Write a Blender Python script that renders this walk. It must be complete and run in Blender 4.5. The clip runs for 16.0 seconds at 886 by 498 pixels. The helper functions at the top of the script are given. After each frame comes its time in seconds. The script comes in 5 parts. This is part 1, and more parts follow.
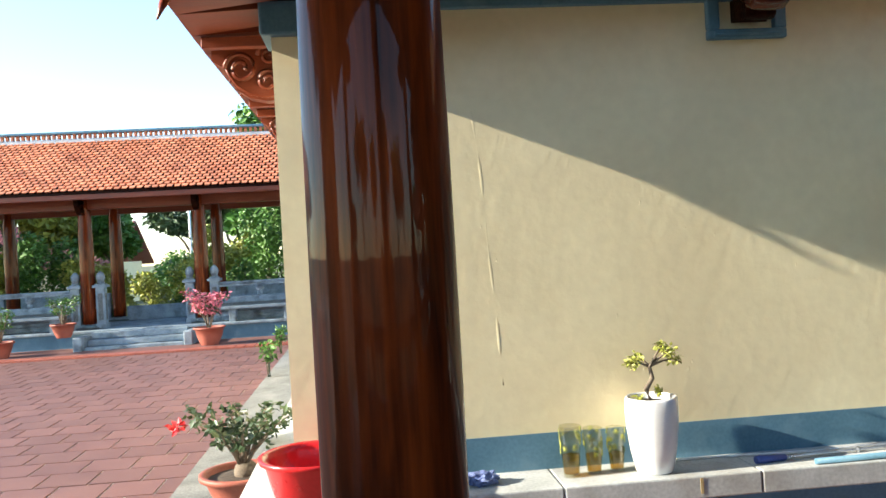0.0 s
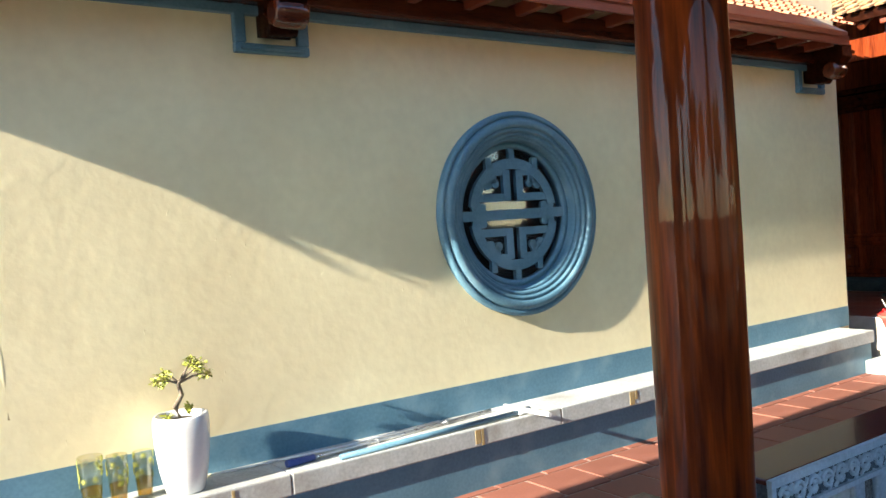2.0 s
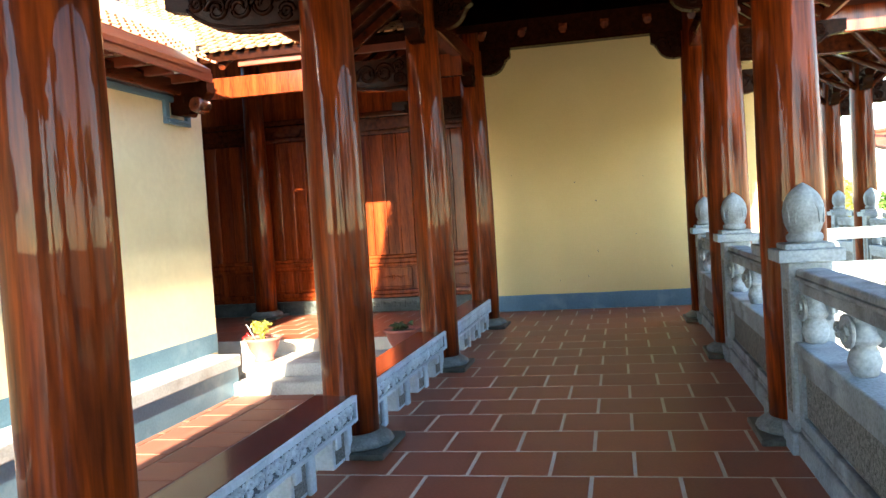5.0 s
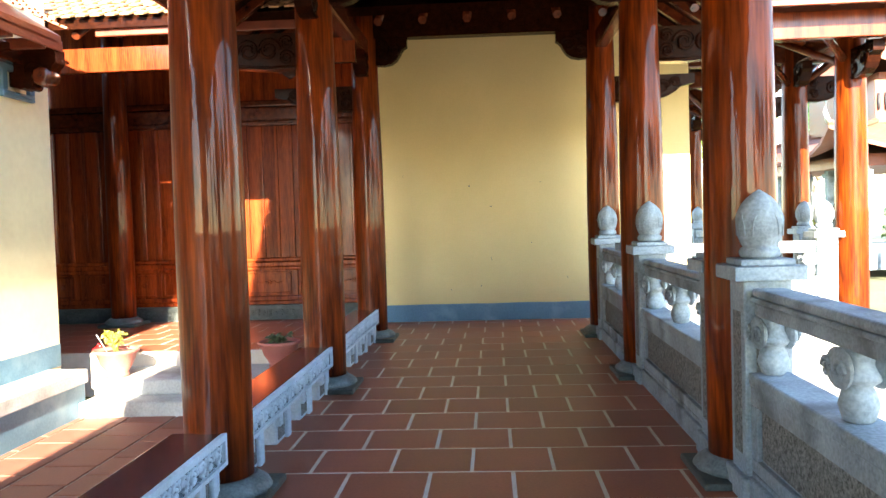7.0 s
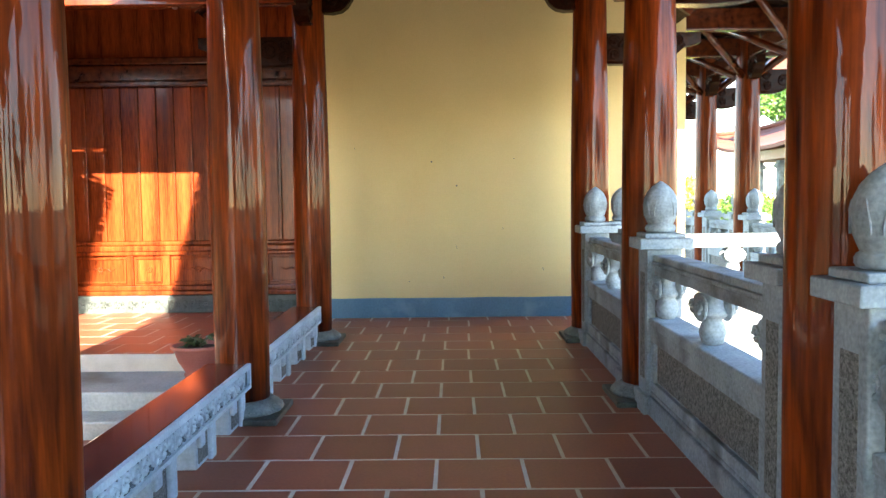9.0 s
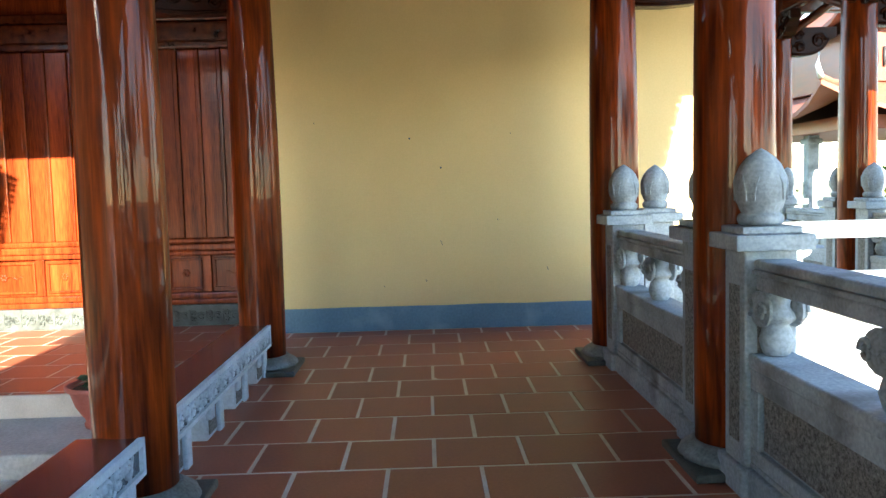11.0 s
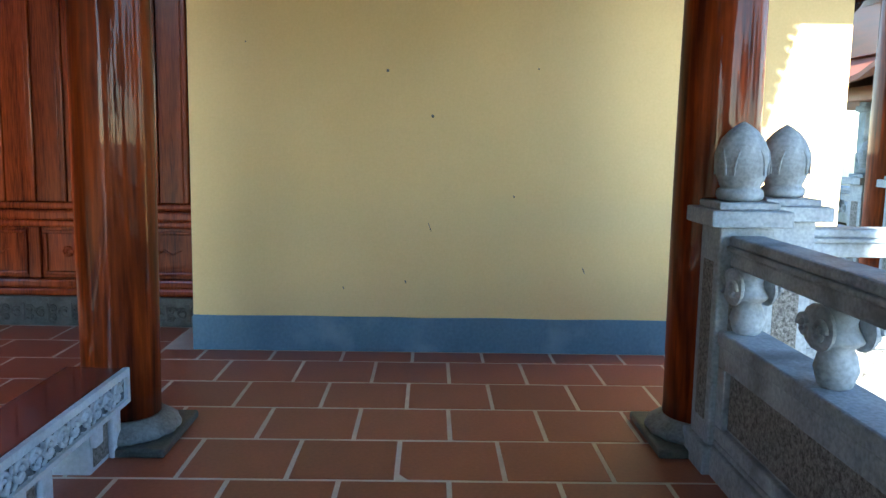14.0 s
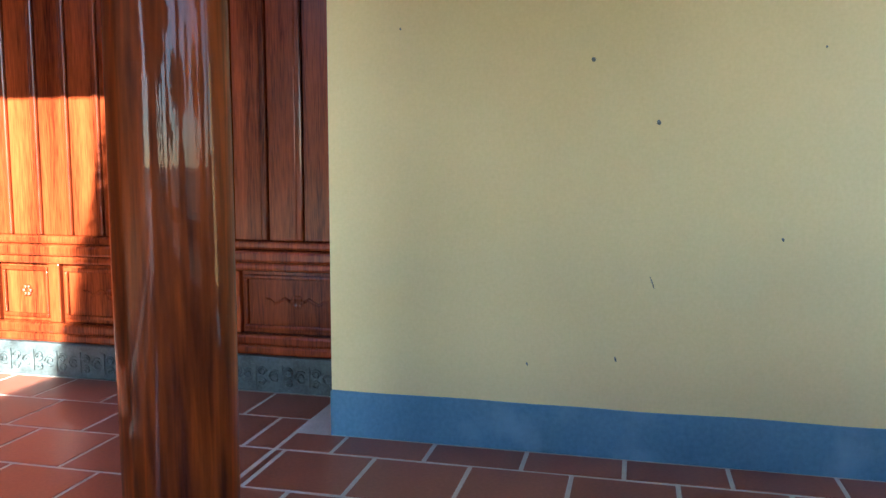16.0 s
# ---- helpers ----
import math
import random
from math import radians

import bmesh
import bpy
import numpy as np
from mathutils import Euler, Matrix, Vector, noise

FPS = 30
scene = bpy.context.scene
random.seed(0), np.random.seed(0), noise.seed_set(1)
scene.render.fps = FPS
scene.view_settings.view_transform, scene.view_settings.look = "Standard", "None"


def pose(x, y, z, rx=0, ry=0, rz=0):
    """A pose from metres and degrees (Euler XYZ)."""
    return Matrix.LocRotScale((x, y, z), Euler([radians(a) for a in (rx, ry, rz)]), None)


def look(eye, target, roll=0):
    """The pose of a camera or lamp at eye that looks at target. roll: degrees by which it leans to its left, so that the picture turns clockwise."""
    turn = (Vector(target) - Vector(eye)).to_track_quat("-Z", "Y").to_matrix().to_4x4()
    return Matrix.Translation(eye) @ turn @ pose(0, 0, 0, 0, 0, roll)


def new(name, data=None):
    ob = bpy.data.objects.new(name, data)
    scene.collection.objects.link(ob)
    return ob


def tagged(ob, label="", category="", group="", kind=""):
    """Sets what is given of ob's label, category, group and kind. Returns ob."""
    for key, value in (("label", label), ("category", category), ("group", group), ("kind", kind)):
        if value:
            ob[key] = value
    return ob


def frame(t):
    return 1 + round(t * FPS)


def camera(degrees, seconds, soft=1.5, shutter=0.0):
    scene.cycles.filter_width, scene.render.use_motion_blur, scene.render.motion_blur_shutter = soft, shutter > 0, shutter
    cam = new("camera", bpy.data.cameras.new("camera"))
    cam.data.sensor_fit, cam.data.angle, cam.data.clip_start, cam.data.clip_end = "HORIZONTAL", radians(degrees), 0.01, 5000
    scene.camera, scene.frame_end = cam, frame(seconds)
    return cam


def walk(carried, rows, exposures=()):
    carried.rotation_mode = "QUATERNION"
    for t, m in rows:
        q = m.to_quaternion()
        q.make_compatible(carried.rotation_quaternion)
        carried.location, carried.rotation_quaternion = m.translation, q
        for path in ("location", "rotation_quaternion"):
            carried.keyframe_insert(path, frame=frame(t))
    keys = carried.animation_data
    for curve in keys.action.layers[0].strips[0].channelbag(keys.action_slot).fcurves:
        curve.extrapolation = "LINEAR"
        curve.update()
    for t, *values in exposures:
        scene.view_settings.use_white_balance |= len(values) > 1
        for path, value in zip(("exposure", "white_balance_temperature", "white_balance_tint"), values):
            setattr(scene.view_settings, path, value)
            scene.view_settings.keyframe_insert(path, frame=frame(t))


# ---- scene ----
cam = camera(57.4, 16.0)
PATH = [
    (0, (0.129, 0.125, 1.58), (0.317, 2.116, 1.574), -3.2),
    (0.5, (0.23, 0.114, 1.595), (0.697, 2.058, 1.555), -3.4),
    (1, (0.313, 0.109, 1.619), (1.039, 1.972, 1.562), -3.7),
    (1.5, (0.37, 0.119, 1.619), (1.307, 1.885, 1.56), -3.8),
    (2, (0.435, 0.107, 1.593), (1.579, 1.747, 1.54), -3.8),
    (2.5, (0.51, 0.091, 1.574), (1.893, 1.535, 1.516), -4.3),
    (3, (0.57, 0.083, 1.556), (2.154, 1.302, 1.491), -4.4),
    (3.5, (0.629, 0.109, 1.571), (2.316, 1.179, 1.486), -4.7),
    (4, (0.709, 0.182, 1.553), (2.514, 1.04, 1.471), -4.6),
    (4.5, (0.735, 0.266, 1.551), (2.621, 0.929, 1.473), -3.4),
    (5, (0.742, 0.372, 1.557), (2.695, 0.797, 1.485), -3.6),
    (5.2, (0.749, 0.399, 1.554), (2.714, 0.763, 1.484), -3.7),
    (7.3, (1.9, 0.701, 1.535), (3.896, 0.8, 1.463), -1.1),
    (7.5, (2.088, 0.674, 1.531), (4.085, 0.767, 1.461), -0.5),
    (8, (2.511, 0.643, 1.522), (4.508, 0.728, 1.447), -0.2),
    (8.5, (2.958, 0.661, 1.538), (4.956, 0.731, 1.468), -0.4),
    (8.7, (3.086, 0.69, 1.537), (5.083, 0.743, 1.442), -0.5),
    (10.8, (5.038, 0.877, 1.514), (7.032, 0.844, 1.359), -1.4),
    (11, (5.244, 0.863, 1.499), (7.238, 0.822, 1.348), -1.5),
    (11.5, (5.724, 0.867, 1.492), (7.709, 0.699, 1.312), 0.4),
    (12, (6.192, 0.834, 1.512), (8.17, 0.59, 1.348), 0.3),
    (12.5, (6.688, 0.841, 1.491), (8.658, 0.545, 1.31), 0.1),
    (13, (7.083, 0.771, 1.504), (9.052, 0.473, 1.318), -0.1),
    (13.5, (7.513, 0.72, 1.488), (9.493, 0.623, 1.221), 0.6),
    (14, (7.99, 0.71, 1.526), (9.973, 0.673, 1.265), 1.0),
    (14.5, (8.426, 0.717, 1.497), (10.41, 0.794, 1.26), 0.3),
    (15, (8.815, 0.673, 1.515), (10.781, 0.94, 1.259), 0.5),
    (15.5, (9.233, 0.747, 1.545), (11.168, 1.184, 1.295), 0.5),
    (16, (9.657, 0.793, 1.523), (11.591, 1.252, 1.306), 0.1),
]
EXPOSURES = [(0, 1.7, 6400, 8), (1, 2.2, 6400, 8), (2.3, 2.15, 6400, 8), (3, 2.5, 6800, 10), (4.5, 3.15, 7250, 11), (8, 3.6, 7000, 12), (11, 3.2, 6800, 11), (13, 3.0, 6500, 11), (14.4, 3.1, 5900, 11), (15, 3.8, 5700, 11), (15.5, 3.5, 5500, 10), (16, 3.35, 5450, 10)]
walk(cam, [(t, look(eye, target, roll)) for t, eye, target, roll in PATH], EXPOSURES)

# ---- world and sun ----
world = bpy.data.worlds.new("world")
scene.world = world
world.use_nodes = True
wn, wl = world.node_tree.nodes, world.node_tree.links
SUN_ELEV, SUN_AZ = math.atan2(0.40, 1.0053), math.atan2(-1.0, -0.1026)
sky = wn.new("ShaderNodeTexSky")
sky.sky_type, sky.sun_disc = "NISHITA", False
sky.sun_elevation, sky.sun_rotation = SUN_ELEV, SUN_AZ
sky.air_density, sky.dust_density, sky.ozone_density = 1.0, 0.1, 2.0
wn["Background"].inputs["Strength"].default_value = 0.15
wl.new(sky.outputs[0], wn["Background"].inputs["Color"])
sun = new("sun", bpy.data.lights.new("sun", "SUN"))
sun.data.energy, sun.data.angle, sun.data.color = 5.0, radians(0.5), (1.0, 0.90, 0.74)
sun.matrix_world = look((0, 0, 0), (1.0, 0.1026, -0.40))


# ---- materials ----
def nodes(name):
    m = bpy.data.materials.new(name)
    m.use_nodes = True
    return m, m.node_tree.nodes, m.node_tree.links, m.node_tree.nodes["Principled BSDF"]


def ramp(n, stops):
    r = n.new("ShaderNodeValToRGB")
    e = r.color_ramp.elements
    while len(e) < len(stops):
        e.new(0.5)
    for k, (p, c) in zip(e, stops):
        k.position, k.color = p, (*c, 1)
    return r


def surface(name, dark, light, scale=3.0, fine=60.0, rough=(0.5, 0.7), bump=0.15, stretch=(1, 1, 1), coat=0.0, vary=0.0, island=False, metal=0.0, dist=0.01, stain=None, stain_scale=0.8):
    """Two scales of variation in colour, gloss and relief."""
    m, n, l, b = nodes(name)
    tc = n.new("ShaderNodeTexCoord")
    mp = n.new("ShaderNodeMapping")
    mp.inputs["Scale"].default_value = stretch
    l.new(tc.outputs["Object"], mp.inputs[0])
    a = n.new("ShaderNodeTexNoise")
    a.inputs["Scale"].default_value, a.inputs["Detail"].default_value = scale, 6
    f = n.new("ShaderNodeTexNoise")
    f.inputs["Scale"].default_value, f.inputs["Detail"].default_value = fine, 4
    l.new(mp.outputs[0], a.inputs["Vector"])
    l.new(mp.outputs[0], f.inputs["Vector"])
    mix = n.new("ShaderNodeMath")
    mix.operation = "MULTIPLY_ADD"
    mix.inputs[1].default_value = 0.45
    l.new(f.outputs[0], mix.inputs[0])
    half = n.new("ShaderNodeMath")
    half.operation = "MULTIPLY"
    half.inputs[1].default_value = 0.6
    l.new(a.outputs[0], half.inputs[0])
    l.new(half.outputs[0], mix.inputs[2])
    r = ramp(n, [(0.35, dark), (0.7, light)])
    l.new(mix.outputs[0], r.inputs[0])
    col = r.outputs[0]
    if stain:
        sn = n.new("ShaderNodeTexNoise")
        sn.inputs["Scale"].default_value, sn.inputs["Detail"].default_value = stain_scale, 8
        l.new(tc.outputs["Object"], sn.inputs["Vector"])
        sr = ramp(n, [(0.52, (0, 0, 0)), (0.75, (1, 1, 1))])
        l.new(sn.outputs[0], sr.inputs[0])
        sm = n.new("ShaderNodeMix")
        sm.data_type = "RGBA"
        sm.inputs["B"].default_value = (*stain, 1)
        l.new(sr.outputs[0], sm.inputs["Factor"])
        l.new(col, sm.inputs["A"])
        col = sm.outputs["Result"]
    if vary:
        info = n.new("ShaderNodeNewGeometry" if island else "ShaderNodeObjectInfo")
        hsv = n.new("ShaderNodeHueSaturation")
        mr = n.new("ShaderNodeMapRange")
        mr.inputs["To Min"].default_value, mr.inputs["To Max"].default_value = 1 - vary, 1 + vary
        l.new(info.outputs["Random Per Island" if island else "Random"], mr.inputs["Value"])
        l.new(mr.outputs[0], hsv.inputs["Value"])
        l.new(col, hsv.inputs["Color"])
        col = hsv.outputs[0]
    l.new(col, b.inputs["Base Color"])
    rr = n.new("ShaderNodeMapRange")
    rr.inputs["To Min"].default_value, rr.inputs["To Max"].default_value = rough
    l.new(a.outputs[0], rr.inputs["Value"])
    l.new(rr.outputs[0], b.inputs["Roughness"])
    if bump:
        bp = n.new("ShaderNodeBump")
        bp.inputs["Strength"].default_value, bp.inputs["Distance"].default_value = bump, dist
        l.new(mix.outputs[0], bp.inputs["Height"])
        l.new(bp.outputs[0], b.inputs["Normal"])
    b.inputs["Coat Weight"].default_value = coat
    b.inputs["Coat Roughness"].default_value = 0.06
    b.inputs["Metallic"].default_value = metal
    return m


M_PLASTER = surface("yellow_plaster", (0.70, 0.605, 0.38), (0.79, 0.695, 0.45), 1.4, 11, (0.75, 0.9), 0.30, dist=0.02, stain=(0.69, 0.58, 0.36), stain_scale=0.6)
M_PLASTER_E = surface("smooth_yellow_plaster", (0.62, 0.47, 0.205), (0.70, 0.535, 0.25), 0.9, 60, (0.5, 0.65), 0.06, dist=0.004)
M_BLUE = surface("blue_grey_paint", (0.062, 0.150, 0.215), (0.105, 0.215, 0.295), 2.5, 40, (0.45, 0.65), 0.15, stain=(0.17, 0.28, 0.35), stain_scale=3)
M_SOILG = surface("dry_grass_ground", (0.06, 0.075, 0.03), (0.15, 0.15, 0.075), 0.6, 14, (0.9, 1.0), 0.3)


def lacquer(name, dark, light):
    """Glossy lacquered timber: tall streaks of grain, and slow ripples that break the highlights."""
    m, n, l, b = nodes(name)
    tc = n.new("ShaderNodeTexCoord")

    def streak(sx, sz, scale, detail, warp=0.0):
        mp = n.new("ShaderNodeMapping")
        mp.inputs["Scale"].default_value = (sx, sx, sz)
        l.new(tc.outputs["Object"], mp.inputs[0])
        t = n.new("ShaderNodeTexNoise")
        t.inputs["Scale"].default_value, t.inputs["Detail"].default_value, t.inputs["Distortion"].default_value = scale, detail, warp
        l.new(mp.outputs[0], t.inputs["Vector"])
        return t
    info = n.new("ShaderNodeObjectInfo")
    big, grain, ripple = streak(1, 0.16, 7, 4, 0.8), streak(1, 0.06, 42, 5, 0.3), streak(1, 0.018, 13, 1.5)
    add = n.new("ShaderNodeMath")
    add.operation = "MULTIPLY_ADD"
    add.inputs[1].default_value = 0.4
    l.new(grain.outputs[0], add.inputs[0])
    k = n.new("ShaderNodeMath")
    k.operation = "MULTIPLY"
    k.inputs[1].default_value = 0.62
    l.new(big.outputs[0], k.inputs[0])
    l.new(k.outputs[0], add.inputs[2])
    r = ramp(n, [(0.36, dark), (0.52, tuple((p + q) / 2.4 for p, q in zip(dark, light))), (0.70, light)])
    l.new(add.outputs[0], r.inputs[0])
    hsv, mr = n.new("ShaderNodeHueSaturation"), n.new("ShaderNodeMapRange")
    mr.inputs["To Min"].default_value, mr.inputs["To Max"].default_value = 0.85, 1.15
    l.new(info.outputs["Random"], mr.inputs["Value"])
    l.new(mr.outputs[0], hsv.inputs["Value"])
    l.new(r.outputs[0], hsv.inputs["Color"])
    l.new(hsv.outputs[0], b.inputs["Base Color"])
    b.inputs["Roughness"].default_value = 0.45
    b.inputs["Specular IOR Level"].default_value = 0.05
    b.inputs["Coat Weight"].default_value, b.inputs["Coat Roughness"].default_value, b.inputs["Coat IOR"].default_value = 0.34, 0.025, 1.45
    bp = n.new("ShaderNodeBump")
    bp.inputs["Strength"].default_value, bp.inputs["Distance"].default_value = 0.3, 0.007
    fine = streak(1, 0.25, 55, 2.0)
    rag = n.new("ShaderNodeMath")
    rag.operation = "MULTIPLY_ADD"
    rag.inputs[1].default_value = 0.10
    l.new(fine.outputs[0], rag.inputs[0])
    l.new(ripple.outputs[0], rag.inputs[2])
    l.new(rag.outputs[0], bp.inputs["Height"])
    l.new(bp.outputs[0], b.inputs["Coat Normal"])
    return m


M_WOOD = lacquer("lacquered_wood", (0.026, 0.0036, 0.001), (0.235, 0.038, 0.0045))
M_WOODX = surface("lacquered_beam_wood", (0.022, 0.0045, 0.002), (0.14, 0.028, 0.008), 2.2, 30, (0.18, 0.3), 0.1, (0.4, 6, 6), coat=0.1, vary=0.1, dist=0.006)
M_PANEL = surface("panel_wood", (0.045, 0.006, 0.0022), (0.29, 0.05, 0.011), 1.8, 22, (0.16, 0.30), 0.1, (5, 5, 0.3), coat=0.2, vary=0.22, dist=0.006)
M_PANEL.node_tree.nodes["Principled BSDF"].inputs["Specular IOR Level"].default_value = 0.25
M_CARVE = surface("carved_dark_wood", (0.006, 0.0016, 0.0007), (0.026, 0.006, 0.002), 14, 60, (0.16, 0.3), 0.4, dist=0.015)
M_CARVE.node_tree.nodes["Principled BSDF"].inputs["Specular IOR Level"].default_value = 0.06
M_REDPAINT = surface("red_brown_boards", (0.12, 0.021, 0.008), (0.21, 0.042, 0.014), 2, 24, (0.3, 0.5), 0.1, (0.6, 4, 4), vary=0.08)
M_STONE = surface("grey_stone", (0.125, 0.162, 0.188), (0.34, 0.412, 0.462), 3, 55, (0.6, 0.85), 0.35, vary=0.06, stain=(0.06, 0.068, 0.068), stain_scale=2.6)
M_BSTONE = surface("pale_blue_grey_stone", (0.33, 0.42, 0.49), (0.54, 0.65, 0.73), 4, 50, (0.6, 0.85), 0.3, vary=0.05)
M_DSTONE = surface("dark_carved_stone", (0.018, 0.026, 0.026), (0.085, 0.11, 0.105), 8, 60, (0.35, 0.6), 0.4)
M_BASE = surface("lotus_base_stone", (0.055, 0.072, 0.076), (0.20, 0.245, 0.255), 8, 60, (0.4, 0.65), 0.4)
# bench stone with the shade of its carved recesses put into the colour
M_RECESS = surface("shaded_recess_stone", (0.020, 0.032, 0.045), (0.13, 0.18, 0.22), 22, 80, (0.7, 0.9), 0.6, dist=0.02)
M_RUST = surface("rust_stain", (0.30, 0.20, 0.08), (0.42, 0.33, 0.17), 12, 60, (0.8, 0.9), 0.1)
M_BENCH = surface("polished_red_stone", (0.06, 0.019, 0.016), (0.16, 0.05, 0.040), 5, 60, (0.12, 0.22), 0.03, coat=0.35)
M_ROUGH = surface("pecked_stone", (0.010, 0.011, 0.011), (0.27, 0.285, 0.275), 60, 170, (0.8, 0.95), 1.0, dist=0.014)
M_TILE = surface("terracotta_floor_tile", (0.245, 0.073, 0.039), (0.355, 0.115, 0.061), 2, 50, (0.36, 0.5), 0.06, vary=0.13, dist=0.004)
M_TILES = surface("terracotta_floor_tile_rest", (0.245, 0.073, 0.039), (0.355, 0.115, 0.061), 2, 50, (0.36, 0.5), 0.06, vary=0.13, island=True, dist=0.004)
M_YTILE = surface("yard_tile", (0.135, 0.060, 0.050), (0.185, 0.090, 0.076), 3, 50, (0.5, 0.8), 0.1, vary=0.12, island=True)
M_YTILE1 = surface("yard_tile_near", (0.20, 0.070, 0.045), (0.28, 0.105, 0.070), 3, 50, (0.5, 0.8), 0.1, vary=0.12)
M_GROUT = surface("grey_grout", (0.52, 0.47, 0.40), (0.70, 0.64, 0.56), 6, 80, (0.7, 0.9), 0.2)
M_YGROUT = surface("yard_joint_mortar", (0.25, 0.21, 0.18), (0.38, 0.33, 0.29), 6, 80, (0.7, 0.9), 0.2)
M_CEMENT = surface("weathered_cement", (0.32, 0.335, 0.33), (0.55, 0.565, 0.55), 2.5, 40, (0.7, 0.9), 0.3, stain=(0.21, 0.18, 0.14), stain_scale=1.5)
M_GUTTER = surface("dirty_gutter_cement", (0.10, 0.10, 0.09), (0.25, 0.25, 0.23), 3, 40, (0.8, 0.95), 0.4)
M_PAVE = surface("pale_paving", (0.25, 0.26, 0.255), (0.36, 0.36, 0.345), 2, 30, (0.7, 0.9), 0.2)
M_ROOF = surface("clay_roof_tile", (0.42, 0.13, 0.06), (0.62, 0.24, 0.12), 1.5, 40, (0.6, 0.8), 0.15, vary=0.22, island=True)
# hall roof tile, with the yellow of direct sun put into its colour
M_ROOFY = surface("sunlit_roof_tile", (0.36, 0.19, 0.085), (0.52, 0.30, 0.15), 1.5, 40, (0.6, 0.8), 0.15, vary=0.2, island=True)
# clay tile darkened to offset the glare of full sun on the pavilion
M_ROOFD = surface("darkened_roof_tile", (0.14, 0.043, 0.024), (0.21, 0.072, 0.040), 1.5, 40, (0.6, 0.8), 0.2, vary=0.2, island=True)
M_RIDGE = surface("pale_ridge_mortar", (0.40, 0.42, 0.43), (0.60, 0.62, 0.62), 3, 40, (0.7, 0.9), 0.2)
M_WHITE = surface("white_glaze", (0.74, 0.74, 0.74), (0.82, 0.82, 0.81), 3, 40, (0.12, 0.25), 0.02, coat=0.4)
M_PIPE = surface("white_plastic_pipe", (0.62, 0.64, 0.66), (0.76, 0.77, 0.78), 8, 60, (0.3, 0.5), 0.03)
M_STEEL = surface("steel_tube", (0.42, 0.43, 0.45), (0.60, 0.61, 0.62), 8, 60, (0.2, 0.4), 0.03, metal=0.9)
M_BLUEP = surface("blue_plastic", (0.02, 0.05, 0.22), (0.05, 0.09, 0.34), 6, 50, (0.35, 0.5), 0.05)
M_CLOTH = surface("blue_cloth", (0.05, 0.08, 0.24), (0.22, 0.27, 0.45), 12, 90, (0.85, 0.95), 0.5)
M_PINK = surface("pink_clay", (0.36, 0.105, 0.08), (0.46, 0.16, 0.125), 4, 50, (0.5, 0.7), 0.1)
M_CLAY = surface("red_clay_pot", (0.26, 0.065, 0.04), (0.38, 0.11, 0.07), 4, 50, (0.5, 0.7), 0.1)
M_RED = surface("red_plastic", (0.55, 0.012, 0.015), (0.66, 0.03, 0.03), 3, 40, (0.22, 0.35), 0.02)
M_SOIL = surface("soil", (0.035, 0.024, 0.016), (0.09, 0.065, 0.045), 20, 90, (0.9, 1.0), 0.8)
M_BARK = surface("bark", (0.10, 0.075, 0.05), (0.24, 0.19, 0.14), 8, 50, (0.8, 0.95), 0.6)
M_LEAF = surface("green_leaf", (0.045, 0.12, 0.015), (0.12, 0.25, 0.04), 1.5, 20, (0.4, 0.6), 0.0, vary=0.35, island=True)
M_LEAFY = surface("yellow_green_leaf", (0.22, 0.25, 0.03), (0.42, 0.42, 0.08), 1.5, 20, (0.45, 0.6), 0.0, vary=0.35, island=True)
M_LEAFD = surface("dark_leaf", (0.025, 0.05, 0.018), (0.07, 0.11, 0.04), 1.5, 20, (0.35, 0.6), 0.0, vary=0.3, island=True)
M_PETAL = surface("pink_petal", (0.55, 0.10, 0.16), (0.72, 0.25, 0.30), 4, 30, (0.5, 0.7), 0.0, vary=0.2, island=True)
# near-black for the unlit room; the pavilion balusters share it
M_DARK = surface("near_black", (0.01, 0.01, 0.012), (0.025, 0.025, 0.03), 2, 20, (0.6, 0.8), 0.0)
M_MAROON = surface("distant_maroon_roof", (0.26, 0.09, 0.08), (0.36, 0.14, 0.12), 1, 20, (0.6, 0.8), 0.1)


def glass(name, tint, rough=0.0):
    m, n, l, b = nodes(name)
    b.inputs["Base Color"].default_value = (*tint, 1)
    b.inputs["Transmission Weight"].default_value, b.inputs["Roughness"].default_value, b.inputs["IOR"].default_value = 1.0, rough, 1.45
    return m


M_GLASS = glass("window_glass", (0.85, 0.92, 0.93))


def clear(name, tint):
    """Thin clear ware: light goes straight through, with a sharp gloss at the rim."""
    m, n, l, b = nodes(name)
    t, g, x = (n.new(k) for k in ("ShaderNodeBsdfTransparent", "ShaderNodeBsdfGlossy", "ShaderNodeMixShader"))
    t.inputs[0].default_value, g.inputs["Roughness"].default_value = (*tint, 1), 0.03
    x.inputs[0].default_value = 0.07
    l.new(t.outputs[0], x.inputs[1])
    l.new(g.outputs[0], x.inputs[2])
    l.new(x.outputs[0], n["Material Output"].inputs[0])
    return m


M_CUP = clear("clear_tumbler_glass", (0.93, 0.92, 0.84))
M_TEA = clear("yellow_liquid", (0.80, 0.58, 0.08))


# ---- mesh tools ----
def box(bm, x0, x1, y0, y1, z0, z1, bevel=0.0):
    vs = bmesh.ops.create_cube(bm, size=1.0, matrix=Matrix.LocRotScale(((x0 + x1) / 2, (y0 + y1) / 2, (z0 + z1) / 2), None, (abs(x1 - x0), abs(y1 - y0), abs(z1 - z0))))["verts"]
    if bevel:
        es = list({e for v in vs for e in v.link_edges})
        bmesh.ops.bevel(bm, geom=es, offset=bevel, segments=2, affect="EDGES", profile=0.5)


